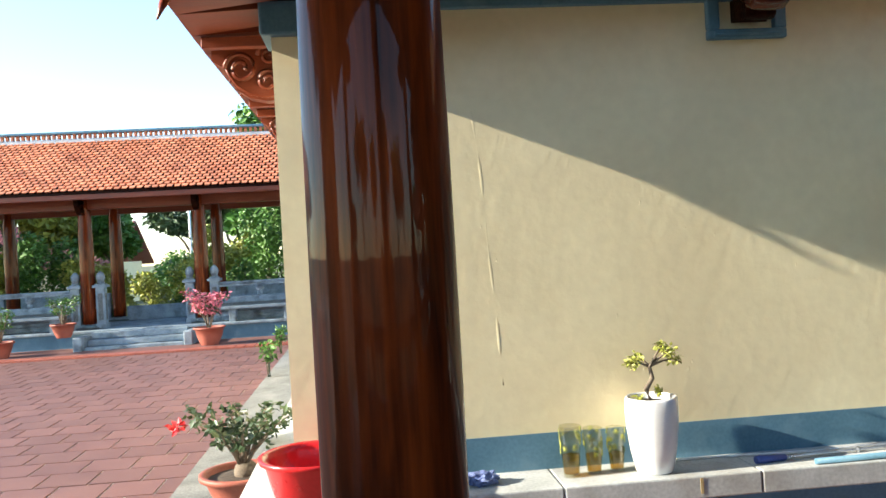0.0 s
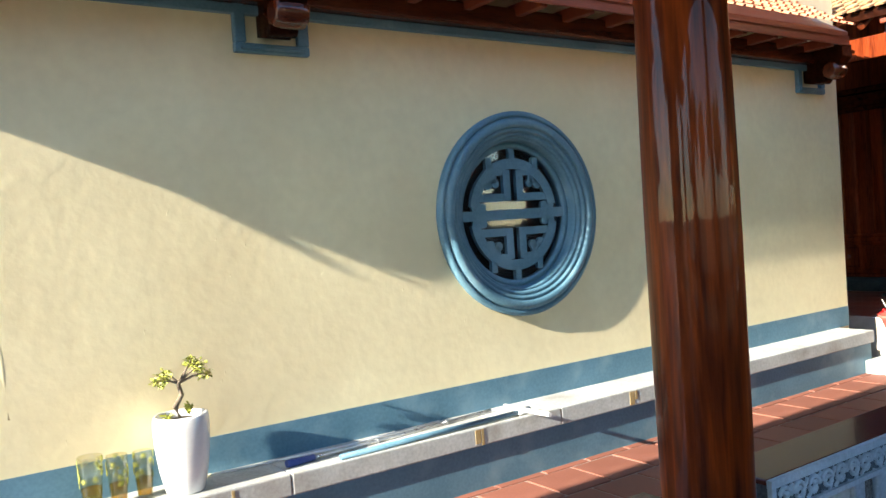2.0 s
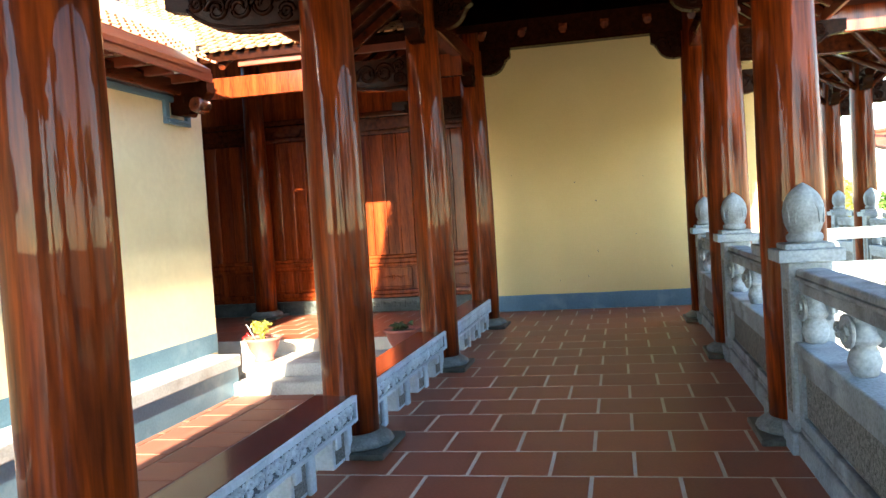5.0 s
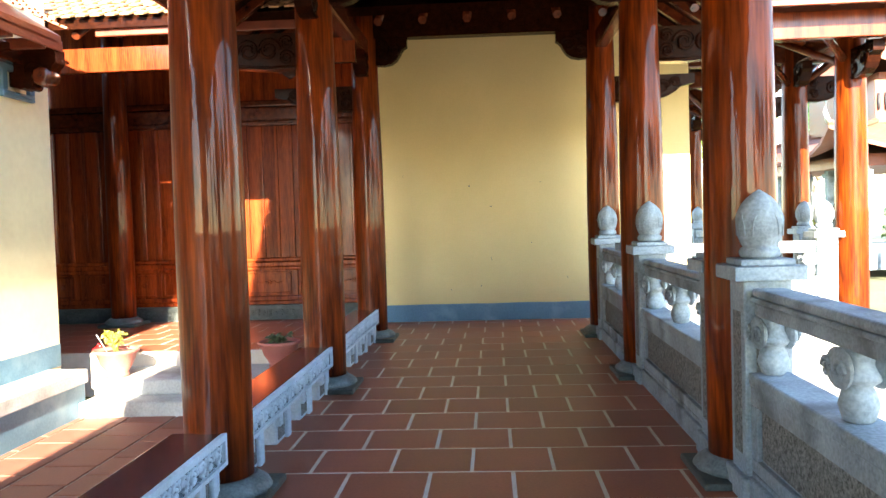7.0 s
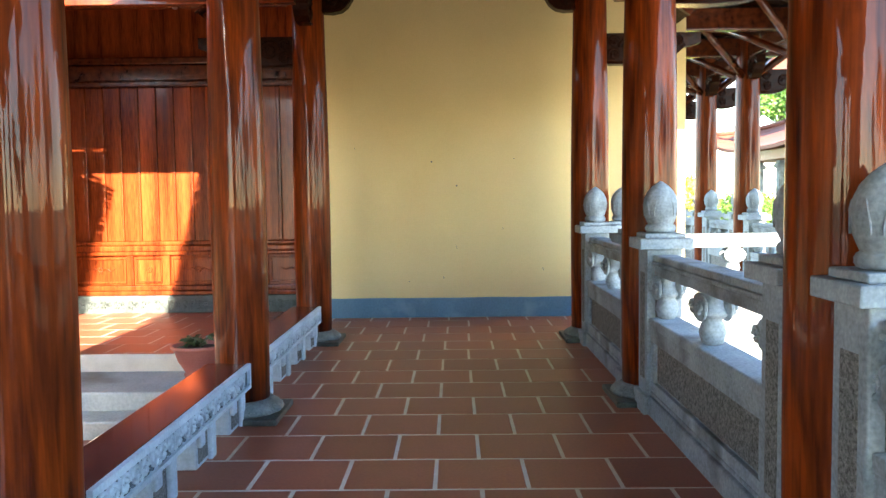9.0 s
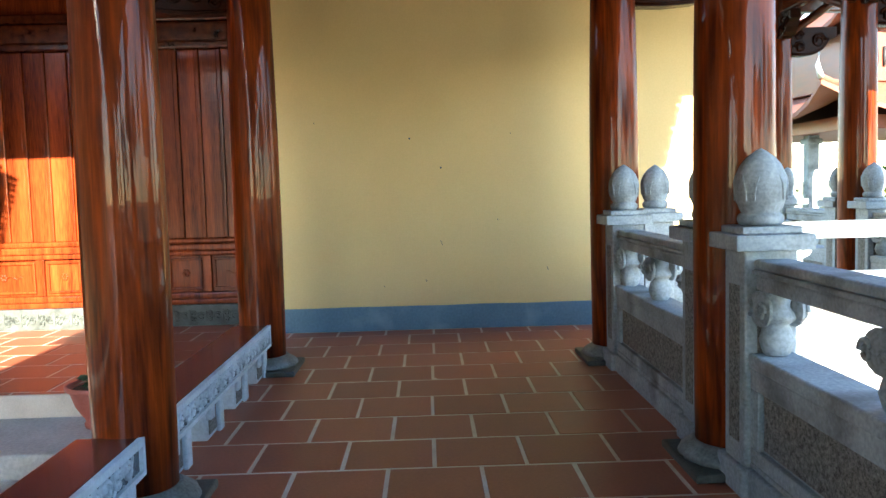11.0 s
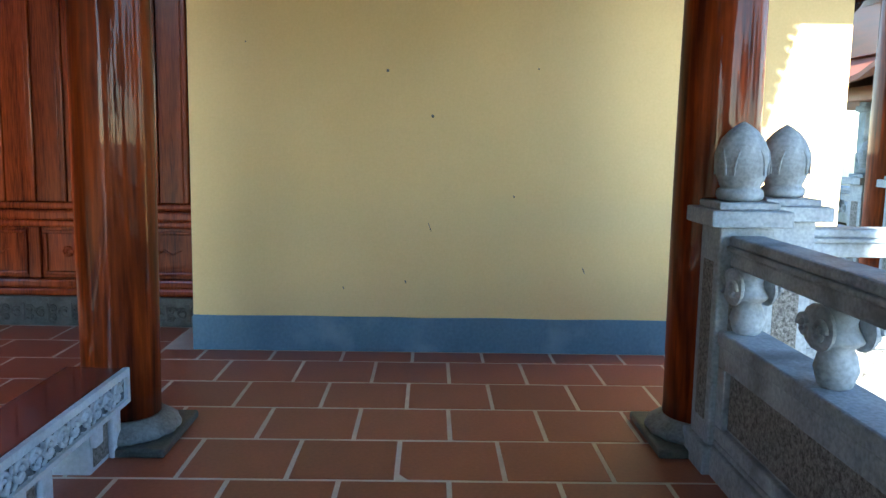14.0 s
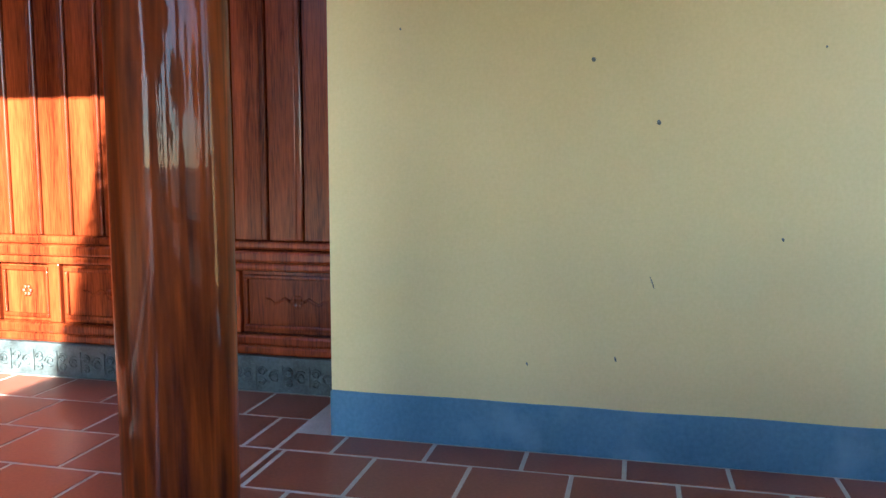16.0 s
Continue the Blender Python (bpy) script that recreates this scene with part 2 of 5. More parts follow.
def lathe(bm, profile, seg=32, cx=0.0, cy=0.0, m=None, ripple=None):
    """profile: (radius, height) from bottom to top, closed by caps where the radius is not 0."""
    rings = []
    for r, z in profile:
        ring = []
        for i in range(seg):
            a = 2 * math.pi * i / seg
            k = 1 + (ripple(a, z) if ripple else 0)
            ring.append(bm.verts.new((cx + r * k * math.cos(a), cy + r * k * math.sin(a), z)))
        rings.append(ring)
    for a, b in zip(rings, rings[1:]):
        for i in range(seg):
            f = bm.faces.new((a[i], a[(i + 1) % seg], b[(i + 1) % seg], b[i]))
            f.smooth = True
    bm.faces.new(rings[0][::-1])
    bm.faces.new(rings[-1])
    if m:
        bmesh.ops.transform(bm, matrix=m, verts=[v for ring in rings for v in ring])


def tube(bm, pts, radii, seg=8):
    rings = []
    for i, p in enumerate(pts):
        p = Vector(p)
        d = (Vector(pts[min(i + 1, len(pts) - 1)]) - Vector(pts[max(i - 1, 0)])).normalized()
        q = d.to_track_quat("Z", "Y")
        r = radii[i] if isinstance(radii, (list, tuple)) else radii
        rings.append([bm.verts.new(p + q @ Vector((r * math.cos(2 * math.pi * k / seg), r * math.sin(2 * math.pi * k / seg), 0))) for k in range(seg)])
    for a, b in zip(rings, rings[1:]):
        for k in range(seg):
            bm.faces.new((a[k], a[(k + 1) % seg], b[(k + 1) % seg], b[k])).smooth = True
    bm.faces.new(rings[0][::-1])
    bm.faces.new(rings[-1])


def prism(bm, outline, y0, y1, m=None):
    """An outline in x and z, made solid from y0 to y1."""
    a = [bm.verts.new((x, y0, z)) for x, z in outline]
    b = [bm.verts.new((x, y1, z)) for x, z in outline]
    n = len(outline)
    fs = [bm.faces.new(a), bm.faces.new(b[::-1])]
    for i in range(n):
        fs.append(bm.faces.new((a[i], b[i], b[(i + 1) % n], a[(i + 1) % n])))
    bmesh.ops.recalc_face_normals(bm, faces=fs)
    if m:
        bmesh.ops.transform(bm, matrix=m, verts=a + b)


def part(name, bm, material, parent=None, label="", m=None, kind=""):
    me = bpy.data.meshes.new(name)
    bm.to_mesh(me)
    bm.free()
    me.materials.append(material)
    ob = new(name, me)
    if parent:
        ob.parent = parent
    if m:
        ob.matrix_basis = m
    return tagged(ob, label, kind=kind)


def thing(name, label, category, m=None, group="", kind=""):
    ob = new(name)
    if m:
        ob.matrix_basis = m
    return tagged(ob, label, category, group, kind)


def boxes(name, material, parent, lst, label="", bevel=0.006):
    bm = bmesh.new()
    for b in lst:
        box(bm, *b, bevel)
    return part(name, bm, material, parent, label)


def solid(name, material, b, label, category="", bevel=0.0, kind="structure"):
    bm = bmesh.new()
    box(bm, *b, bevel)
    ob = part(name, bm, material)
    return tagged(ob, label, category, kind=kind)


def pieces_mesh(name, material, parent, quads, kind="stuff", label=""):
    """Many small solid pieces in one mesh; quads: 8 corners each, bottom four then top four."""
    vs, fs = [], []
    for c in quads:
        k = len(vs)
        vs += c
        fs += [(k + 3, k + 2, k + 1, k), (k + 4, k + 5, k + 6, k + 7)] + [(k + i, k + (i + 1) % 4, k + 4 + (i + 1) % 4, k + 4 + i) for i in range(4)]
    me = bpy.data.meshes.new(name)
    me.from_pydata(vs, [], fs)
    me.materials.append(material)
    ob = new(name, me)
    if parent:
        ob.parent = parent
    return tagged(ob, label, kind=kind)


def roof_tiles(parent, origin, along, up, n_along, n_up, material, w=0.2, h=0.17, tip=0.19):
    """Courses of lapped clay tiles with rounded, lifted ends, one solid piece each."""
    o, a, u = Vector(origin), Vector(along).normalized(), Vector(up).normalized()
    nrm = a.cross(u)
    if nrm.z < 0:
        nrm = -nrm
    rnd = random.Random(5)
    quads = []
    for j in range(n_up):
        for i in range(n_along):
            p = o + a * (i + 0.5 * (j % 2)) * w + u * j * h + nrm * (0.012 + rnd.uniform(-0.004, 0.004))
            g, t = 0.012, 0.022
            lift = nrm * 0.035
            c0, c1 = p + a * (w * tip) + lift - u * 0.02, p + a * (w * (1 - tip)) + lift - u * 0.02
            c2, c3 = p + a * (w - g) + u * h * 1.15, p + a * g + u * h * 1.15
            c0b, c1b = c0 + nrm * t, c1 + nrm * t
            quads.append([c0, c1, c2, c3, c0b, c1b, c2 + nrm * t, c3 + nrm * t])
    return pieces_mesh("roof_tiles", material, parent, [[tuple(v) for v in q] for q in quads], "stuff", "overlapping orange clay tiles")


def slab(bm, corners, thick):
    """A sheet through four corners with thickness upwards."""
    a = [bm.verts.new(c) for c in corners]
    b = [bm.verts.new((c[0], c[1], c[2] + thick)) for c in corners]
    fs = [bm.faces.new(a[::-1]), bm.faces.new(b)] + [bm.faces.new((a[i], a[(i + 1) % 4], b[(i + 1) % 4], b[i])) for i in range(4)]
    bmesh.ops.recalc_face_normals(bm, faces=fs)


# ---- structure ----
WEST = -8.0
LX = (-2.85, 0.17, 3.20, 6.08, 9.02, 12.02)
RX = (-2.57, 0.42, 3.40, 6.39, 9.42, 12.08)
LY, RY = 2.26, -0.74

bm = bmesh.new()
box(bm, -600, 600, -600, 600, -1.2, -0.56)
tagged(part("ground", bm, M_SOILG), "dry grassy ground round the temple yards", "ground", kind="structure")
floor = solid("floor", M_GROUT, (WEST, 14.6, -1.05, 2.62, -0.55, -0.002), "terracotta tiled gallery floor with pale grout")
porch = solid("porch_floor", M_GROUT, (11.4, 14.75, 2.62, 9.0, -0.55, -0.002), "terracotta tiled porch floor of the hall")
solid("porch_floor_south", M_PAVE, (11.8, 24.0, -4.1, -1.05, -0.55, -0.006), "pale stone paved porch floor in the sun")
yard = solid("yard", M_YGROUT, (-40.0, 10.3, 2.62, 20.3, -0.56, -0.51), "red tiled temple yard with pale joints")
solid("light_well", M_PAVE, (WEST, 11.8, -6.5, -1.05, -0.56, -0.5), "sunlit pale concrete yard beside the gallery")

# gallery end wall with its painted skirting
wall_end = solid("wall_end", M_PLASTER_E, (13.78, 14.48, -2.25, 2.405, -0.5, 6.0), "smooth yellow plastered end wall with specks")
bm = bmesh.new()
N = 60
for i in range(N):
    y0, y1 = -2.25 + 4.655 * i / N, -2.25 + 4.655 * (i + 1) / N
    h0, h1 = (0.258 + 0.006 * noise.noise((y * 2.1, 0, 0)) for y in (y0, y1))
    vs = [bm.verts.new(c) for c in ((13.774, y0, 0), (13.774, y1, 0), (13.774, y1, h1), (13.774, y0, h0), (13.79, y0, 0), (13.79, y1, 0), (13.79, y1, h1), (13.79, y0, h0))]
    bm.faces.new((vs[0], vs[3], vs[2], vs[1]))
    bm.faces.new((vs[3], vs[7], vs[6], vs[2]))
box(bm, 13.774, 14.4, 2.4, 2.411, 0, 0.25)
bmesh.ops.remove_doubles(bm, verts=bm.verts[:], dist=0.0005)
part("painted_skirting", bm, M_BLUE, wall_end, "blue-grey painted skirting band")
rnd = random.Random(3)
for y, z, w, h in ((1.01, 2.02, 0.022, 0.024), (0.69, 1.71, 0.02, 0.026), (0.70, 0.92, 0.006, 0.07), (0.10, 1.15, 0.012, 0.02), (1.32, 0.47, 0.01, 0.02), (0.87, 0.52, 0.01, 0.03), (-0.42, 0.62, 0.008, 0.055), (-0.05, 2.05, 0.01, 0.012), (2.0, 2.2, 0.01, 0.014)):
    bm = bmesh.new()
    bmesh.ops.create_icosphere(bm, subdivisions=2, radius=1.0, matrix=Matrix.LocRotScale((13.779, y, z), Euler((-0.35, 0, 0)), (0.003, w / 2, h / 2)))
    part("wall_chip", bm, M_ROUGH, wall_end, "small dark chip in the plaster")

# north building: wall with a round opening
NX0, NX1, NY, WX, WZ, WR = -0.43, 10.55, 5.65, 5.16, 1.67, 0.71
bm = bmesh.new()
SEG = 64


def edge_point(a, z0, z1):
    dx, dz = math.cos(a), math.sin(a)
    k = min((NX1 - WX) / dx if dx > 1e-9 else 1e9, (NX0 - WX) / dx if dx < -1e-9 else 1e9, (z1 - WZ) / dz if dz > 1e-9 else 1e9, (z0 - WZ) / dz if dz < -1e-9 else 1e9)
    return WX + dx * k, WZ + dz * k


angles = sorted([2 * math.pi * i / SEG for i in range(SEG)] + [math.atan2(z - WZ, x - WX) % (2 * math.pi) for x in (NX0, NX1) for z in (-0.5, 4.2)])
for y, flip in ((NY, False), (NY + 0.24, True)):
    inner = [bm.verts.new((WX + WR * math.cos(a), y, WZ + WR * math.sin(a))) for a in angles]
    outer = [bm.verts.new((lambda p: (p[0], y, p[1]))(edge_point(a, -0.5, 4.2))) for a in angles]
    for i in range(len(angles)):
        j = (i + 1) % len(angles)
        q = (inner[i], outer[i], outer[j], inner[j])
        bm.faces.new(q[::-1] if flip else q)
    if not flip:
        front = (inner, outer)
for k in (0, 1):
    back = (inner, outer)
    for i in range(len(angles)):
        j = (i + 1) % len(angles)
        bm.faces.new((front[k][i], front[k][j], back[k][j], back[k][i]))
bmesh.ops.recalc_face_normals(bm, faces=bm.faces[:])
wall_north = tagged(part("wall_north", bm, M_PLASTER), "cream yellow rough plaster wall with a round window", kind="structure")
solid("wall_north_west_side", M_PLASTER, (NX0, NX0 + 0.24, NY + 0.24, 16.0, -0.5, 4.2), "cream yellow plaster side wall")
# near-black sheet stands in for the shade of the room behind the window
solid("unlit_room_sheet", M_DARK, (NX0 + 0.24, 14.4, NY + 2.2, NY + 2.3, -0.5, 4.2), "near-black sheet standing for the unlit inside of the side building")
bm = bmesh.new()
for x0, x1 in ((NX0 - 0.004, 1.6), (1.6, 5.0), (5.0, 8.0), (8.0, NX1 + 0.004)):
    box(bm, x0, x1, NY - 0.006, NY + 0.01, 0.0, 0.25)
box(bm, NX0 - 0.006, NX0 + 0.01, NY, 16.0, 0.0, 0.25)
box(bm, NX1 - 0.01, NX1 + 0.006, NY, NY + 0.24, 0.0, 0.25)
part("painted_skirting", bm, M_BLUE, wall_north, "blue-grey painted skirting band, worn")
# plaster ripples and a vertical run
bm = bmesh.new()
tube(bm, [(0.90 + 0.025 * noise.noise((z * 1.3, 1, 2)) + 0.06 * (2.6 - z), NY + 0.0485, z) for z in [0.6 + 0.1 * i for i in range(20)]], [0.0492 + 0.0022 * noise.noise((i * 0.45, 4, 1)) for i in range(20)], 32)
part("plaster_run", bm, M_PLASTER, wall_north)
rnd = random.Random(8)
bm = bmesh.new()
for i in range(34):
    x, z = rnd.uniform(0.2, 5.0), rnd.uniform(0.35, 2.9)
    if math.hypot(x - WX, z - WZ) > 1.1:
        bmesh.ops.create_icosphere(bm, subdivisions=1, radius=1.0, matrix=Matrix.LocRotScale((x, NY, z), Euler((0, rnd.uniform(-0.4, 0.4), 0)), (rnd.uniform(0.003, 0.006), 0.0015, rnd.uniform(0.006, 0.022))))
part("plaster_lump", bm, M_PLASTER, wall_north, kind="stuff")

# plinth ledge of the north building
ledge = thing("plinth_ledge", "weathered cement plinth ledge with blue-grey painted face", "ledge", kind="structure")
LEDGES = [(-0.80, 1.3), (1.303, 2.62), (2.623, 5.1), (5.103, 7.7), (7.703, 10.30)]
for x0, x1 in LEDGES:
    boxes("coping_slab", M_CEMENT, ledge, [(x0, x1, 5.20, NY + 0.02, -0.15, 0.0)], bevel=0.012)
boxes("coping_slab", M_CEMENT, ledge, [(-0.80, NX0, NY + 0.023, 16.0, -0.15, 0.0)], bevel=0.012)
boxes("painted_face", M_BLUE, ledge, [(-0.76, 10.3, 5.245, NY, -0.52, -0.15), (-0.755, NX0, NY, 16.0, -0.52, -0.15)], "blue-grey painted plinth face")

for x, w, h in ((4.18, 0.05, 0.11), (4.24, 0.025, 0.13), (5.95, 0.06, 0.12), (6.02, 0.03, 0.08), (2.2, 0.02, 0.1)):
    boxes("rust_stain", M_RUST, ledge, [(x, x + w, 5.1965, 5.203, -0.015 - h, -0.015)], "yellow-brown rust stain", 0)

# porch steps
steps = thing("porch_steps", "pale worn stone steps up to the hall porch", "steps", kind="structure")
for i, x in enumerate((10.12, 10.48)):
    boxes("step", M_CEMENT, steps, [(x, 11.4, 2.62, 5.24, -0.52 + 0.172 * i if i else -0.53, -0.345 + 0.172 * i)], bevel=0.02)

# wall behind the west end, out of view, added to block low sun
solid("unseen_west_wall", M_PLASTER, (WEST - 0.3, WEST, -1.2, 3.0, -0.5, 5.5), "unseen plain yellow wall added to stop low sun entering the gallery")


# ---- gallery columns ----
def column(x, y, top, radius=0.19, group="gallery columns"):
    c = thing("wooden_column", "glossy red-brown lacquered round timber column on a stone base", "column", pose(x, y, 0), group)
    bm = bmesh.new()
    box(bm, -0.30, 0.30, -0.30, 0.30, 0.0, 0.045, 0.012)
    part("plinth", bm, M_DSTONE, c, "dark square stone plinth")
    bm = bmesh.new()
    lathe(bm, [(0.275, 0.045), (0.285, 0.06), (0.275, 0.085), (0.245, 0.108), (0.222, 0.118), (0.205, 0.135)], 40, ripple=lambda a, z: 0.02 * math.cos(14 * a) if z < 0.1 else 0)
    part("base_stone", bm, M_BASE, c, "round carved lotus base stone")
    bm = bmesh.new()
    prof = []
    for i in range(15):
        k = i / 14
        prof.append((radius * (0.985 + 0.05 * math.sin(math.pi * min(1, k * 1.3)) - 0.14 * k * k), 0.135 + (top - 0.135) * k))
    lathe(bm, prof, 48)
    part("shaft", bm, M_WOOD, c)
    return c


for x in LX:
    column(x, LY, 4.15)
for x in RX:
    column(x, RY, 4.15, 0.2)


# ---- carved brackets and beams ----
def scroll(bm, cx, cz, r, y, turns=1.6, thick=0.018, sign=1):
    pts = []
    for i in range(int(14 * turns) + 1):
        a = 2 * math.pi * i / 14
        k = r * (1 - 0.75 * i / (14 * turns))
        pts.append((cx + sign * k * math.cos(a), y, cz + k * math.sin(a)))
    tube(bm, pts, thick, 6)


CURL = [(0, 0.0), (0.16, -0.01), (0.30, 0.02), (0.40, 0.09), (0.46, 0.18), (0.50, 0.28), (0.60, 0.34), (0.60, 0.52), (0, 0.52)]


def curl_bracket(m, size=1.0, name="carved_bracket", group="carved brackets", mat=M_CARVE, long=1.0):
    b = thing(name, "dark lacquered bracket carved with curling clouds", "bracket", m, group)
    bm = bmesh.new()
    prism(bm, [(x * size * long, z * size) for x, z in CURL], -0.065, 0.065)
    part("bracket_body", bm, mat, b)
    for y in (-0.068, 0.068):
        for cx, cz, r, s in ((0.36 * long, 0.27, 0.14, 1), (0.14, 0.16, 0.10, -1), (0.13, 0.38, 0.09, 1)) + (((0.40, 0.28, 0.17, -1), (0.70, 0.27, 0.16, 1), (1.22, 0.36, 0.10, -1)) if long > 2 else ()):
            bm = bmesh.new()
            scroll(bm, cx * size, cz * size, r * size, y, sign=s)
            part("cloud_scroll", bm, mat, b)
        bm = bmesh.new()
        tube(bm, [(x * size * long, y, (z + 0.035) * size) for x, z in CURL[:6]], 0.012, 6)
        part("edge_bead", bm, mat, b)
    return b


beams = thing("gallery_frame", "dark lacquered timber roof frame of the gallery", "roof frame")
for x, xr in zip(LX, RX):
    bm = bmesh.new()
    slab(bm, [(xr - 0.09, RY - 0.1, 3.86), (xr + 0.09, RY - 0.1, 3.86), (x + 0.09, LY + 0.1, 3.86), (x - 0.09, LY + 0.1, 3.86)], 0.34)
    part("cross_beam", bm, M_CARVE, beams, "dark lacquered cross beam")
    curl_bracket(pose(x, LY - 0.16, 3.52, 0, 0, -90), 0.66)
    curl_bracket(pose(xr, RY + 0.16, 3.52, 0, 0, 90), 0.66)
    curl_bracket(pose(x, LY + 0.16, 2.95, 0, 0, 90), 0.62, long=2.7)
    curl_bracket(pose(xr, RY - 0.16, 2.95, 0, 0, -90), 0.62, long=2.7)
    curl_bracket(pose(x + 0.16, LY, 3.36), 0.6)
    curl_bracket(pose(x - 0.16, LY, 3.36, 0, 0, 180), 0.6)
for y in (LY, RY):
    for a, b in zip((WEST,) + LX, LX):
        bm = bmesh.new()
        box(bm, a, b - 0.003, y - 0.075, y + 0.075, 3.62, 3.84, 0.02)
        part("tie_beam", bm, M_WOODX, beams)
    bm = bmesh.new()
    box(bm, WEST, 13.78, y - 0.09, y + 0.09, 4.18, 4.36, 0.02)
    part("purlin", bm, M_WOODX, beams)
for y, z in ((0.77, 5.45), (0.0, 5.0), (1.54, 5.0)):
    bm = bmesh.new()
    box(bm, WEST, 13.78, y - 0.07, y + 0.07, z - 0.07, z + 0.07, 0.02)
    part("purlin", bm, M_WOODX, beams)

# gallery roof
EN, ES, EZ, RZ, RYY = 3.66, -2.11, 3.66, 5.7, 0.77
groof = thing("gallery_roof", "clay tiled gallery roof with dark timber underside", "roof", kind="structure")
for ye in (EN, ES):
    bm = bmesh.new()
    slab(bm, [(WEST - 0.6, ye, EZ + 0.05), (13.78, ye, EZ + 0.05), (13.78, RYY, RZ), (WEST - 0.6, RYY, RZ)], 0.08)
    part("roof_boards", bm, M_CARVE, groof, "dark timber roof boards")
    bm = bmesh.new()
    box(bm, WEST - 0.6, 12.0, ye - 0.02, ye + 0.02, EZ - 0.08, EZ + 0.12, 0.01)
    part("fascia", bm, M_REDPAINT, groof)
    L = math.hypot(ye - RYY, RZ - EZ)
    me = None
    ang = math.atan2(RZ - EZ, abs(ye - RYY))
    for i in range(44):
        x = WEST + 0.25 + i * 0.48
        if me is None:
            bm = bmesh.new()
            box(bm, -0.045, 0.045, 0.02, L - 0.05, -0.1, 0.0, 0.006)
            r = part("rafter", bm, M_WOODX, groof)
            me = r.data
        else:
            r = new("rafter", me)
            r.parent = groof
        s = -1 if ye > RYY else 1
        r.matrix_basis = Matrix.Translation((x, ye, EZ + 0.045)) @ Matrix.Rotation(0 if s > 0 else math.pi, 4, "Z") @ Matrix.Rotation(ang, 4, "X")
roof_tiles(groof, (4.0, EN + 0.08, EZ + 0.1), (1, 0, 0), (0, RYY - EN, RZ - EZ), 44, 18, M_ROOF, 0.16, 0.2, 0.34)
roof_tiles(groof, (4.0, ES - 0.08, EZ + 0.1), (1, 0, 0), (0, RYY - ES, RZ - EZ), 34, 6, M_ROOF, 0.2, 0.18)


# ---- stone benches between the columns ----
def bench(x0, x1):
    b = thing("stone_bench", "grey carved stone bench with polished red stone seat", "bench", pose(x0, 0, 0), "benches between the columns")
    n = x1 - x0
    boxes("seat", M_BENCH, b, [(0.0, n, 2.188, 2.47, 0.386, 0.412)], "polished dark red stone seat", 0.008)
    # dark apron colour stands for shade between the frieze carvings
    boxes("apron", M_RECESS, b, [(0.01, n - 0.01, 2.18, 2.46, 0.24, 0.385)], bevel=0.006)
    rnd = random.Random(2)
    bm = bmesh.new()
    x, up = 0.06, 1
    while x < n - 0.16:
        scroll(bm, x + 0.05, 0.315, 0.048, 2.174, 1.4, 0.0115, up)
        tube(bm, [(x, 2.178, 0.265), (x + 0.06, 2.176, 0.28 + 0.03 * up), (x + 0.12, 2.178, 0.36)], 0.009, 5)
        x += 0.115
        up = -up
    box(bm, 0.0, n, 2.160, 2.184, 0.238, 0.262)
    box(bm, 0.0, n, 2.160, 2.186, 0.376, 0.412)
    for q in (0.0, n - 0.03):
        box(bm, q, q + 0.03, 2.160, 2.184, 0.262, 0.376)
    part("carved_frieze", bm, M_BSTONE, b, "carved curling vine frieze")
    for k in range(4):
        cx = 0.2 + k * (n - 0.4) / 3
        boxes("leg", M_BSTONE, b, [(cx - 0.15, cx + 0.15, 2.22, 2.44, 0.0, 0.24)], bevel=0.012)
        boxes("leg_face", M_BSTONE, b, [(cx + 0.055, cx + 0.15, 2.19, 2.22, 0.0, 0.24)], bevel=0.01)
        boxes("leg_bracket", M_BSTONE, b, [(cx - 0.15, cx - 0.06, 2.19, 2.22, 0.13, 0.24)], bevel=0.01)
        boxes("leg_panel", M_ROUGH, b, [(cx - 0.12, cx + 0.05, 2.214, 2.222, 0.03, 0.2)], bevel=0.004)
    return b


for a, b in zip(LX[1:-1], LX[2:]):
    bench(a + 0.30, b - 0.16)


# ---- stone balustrade ----
def finial(bm, z):
    prof = [(0.08, z), (0.098, z + 0.008), (0.106, z + 0.022), (0.106, z + 0.042), (0.099, z + 0.054), (0.088, z + 0.062), (0.094, z + 0.075), (0.110, z + 0.115), (0.119, z + 0.165), (0.120, z + 0.20), (0.112, z + 0.245), (0.092, z + 0.29), (0.062, z + 0.325), (0.03, z + 0.35), (0.004, z + 0.366)]
    lathe(bm, prof, 32, ripple=lambda a, h: 0.010 * abs(math.cos(2 * a)) - 0.005 if h > z + 0.07 else 0)


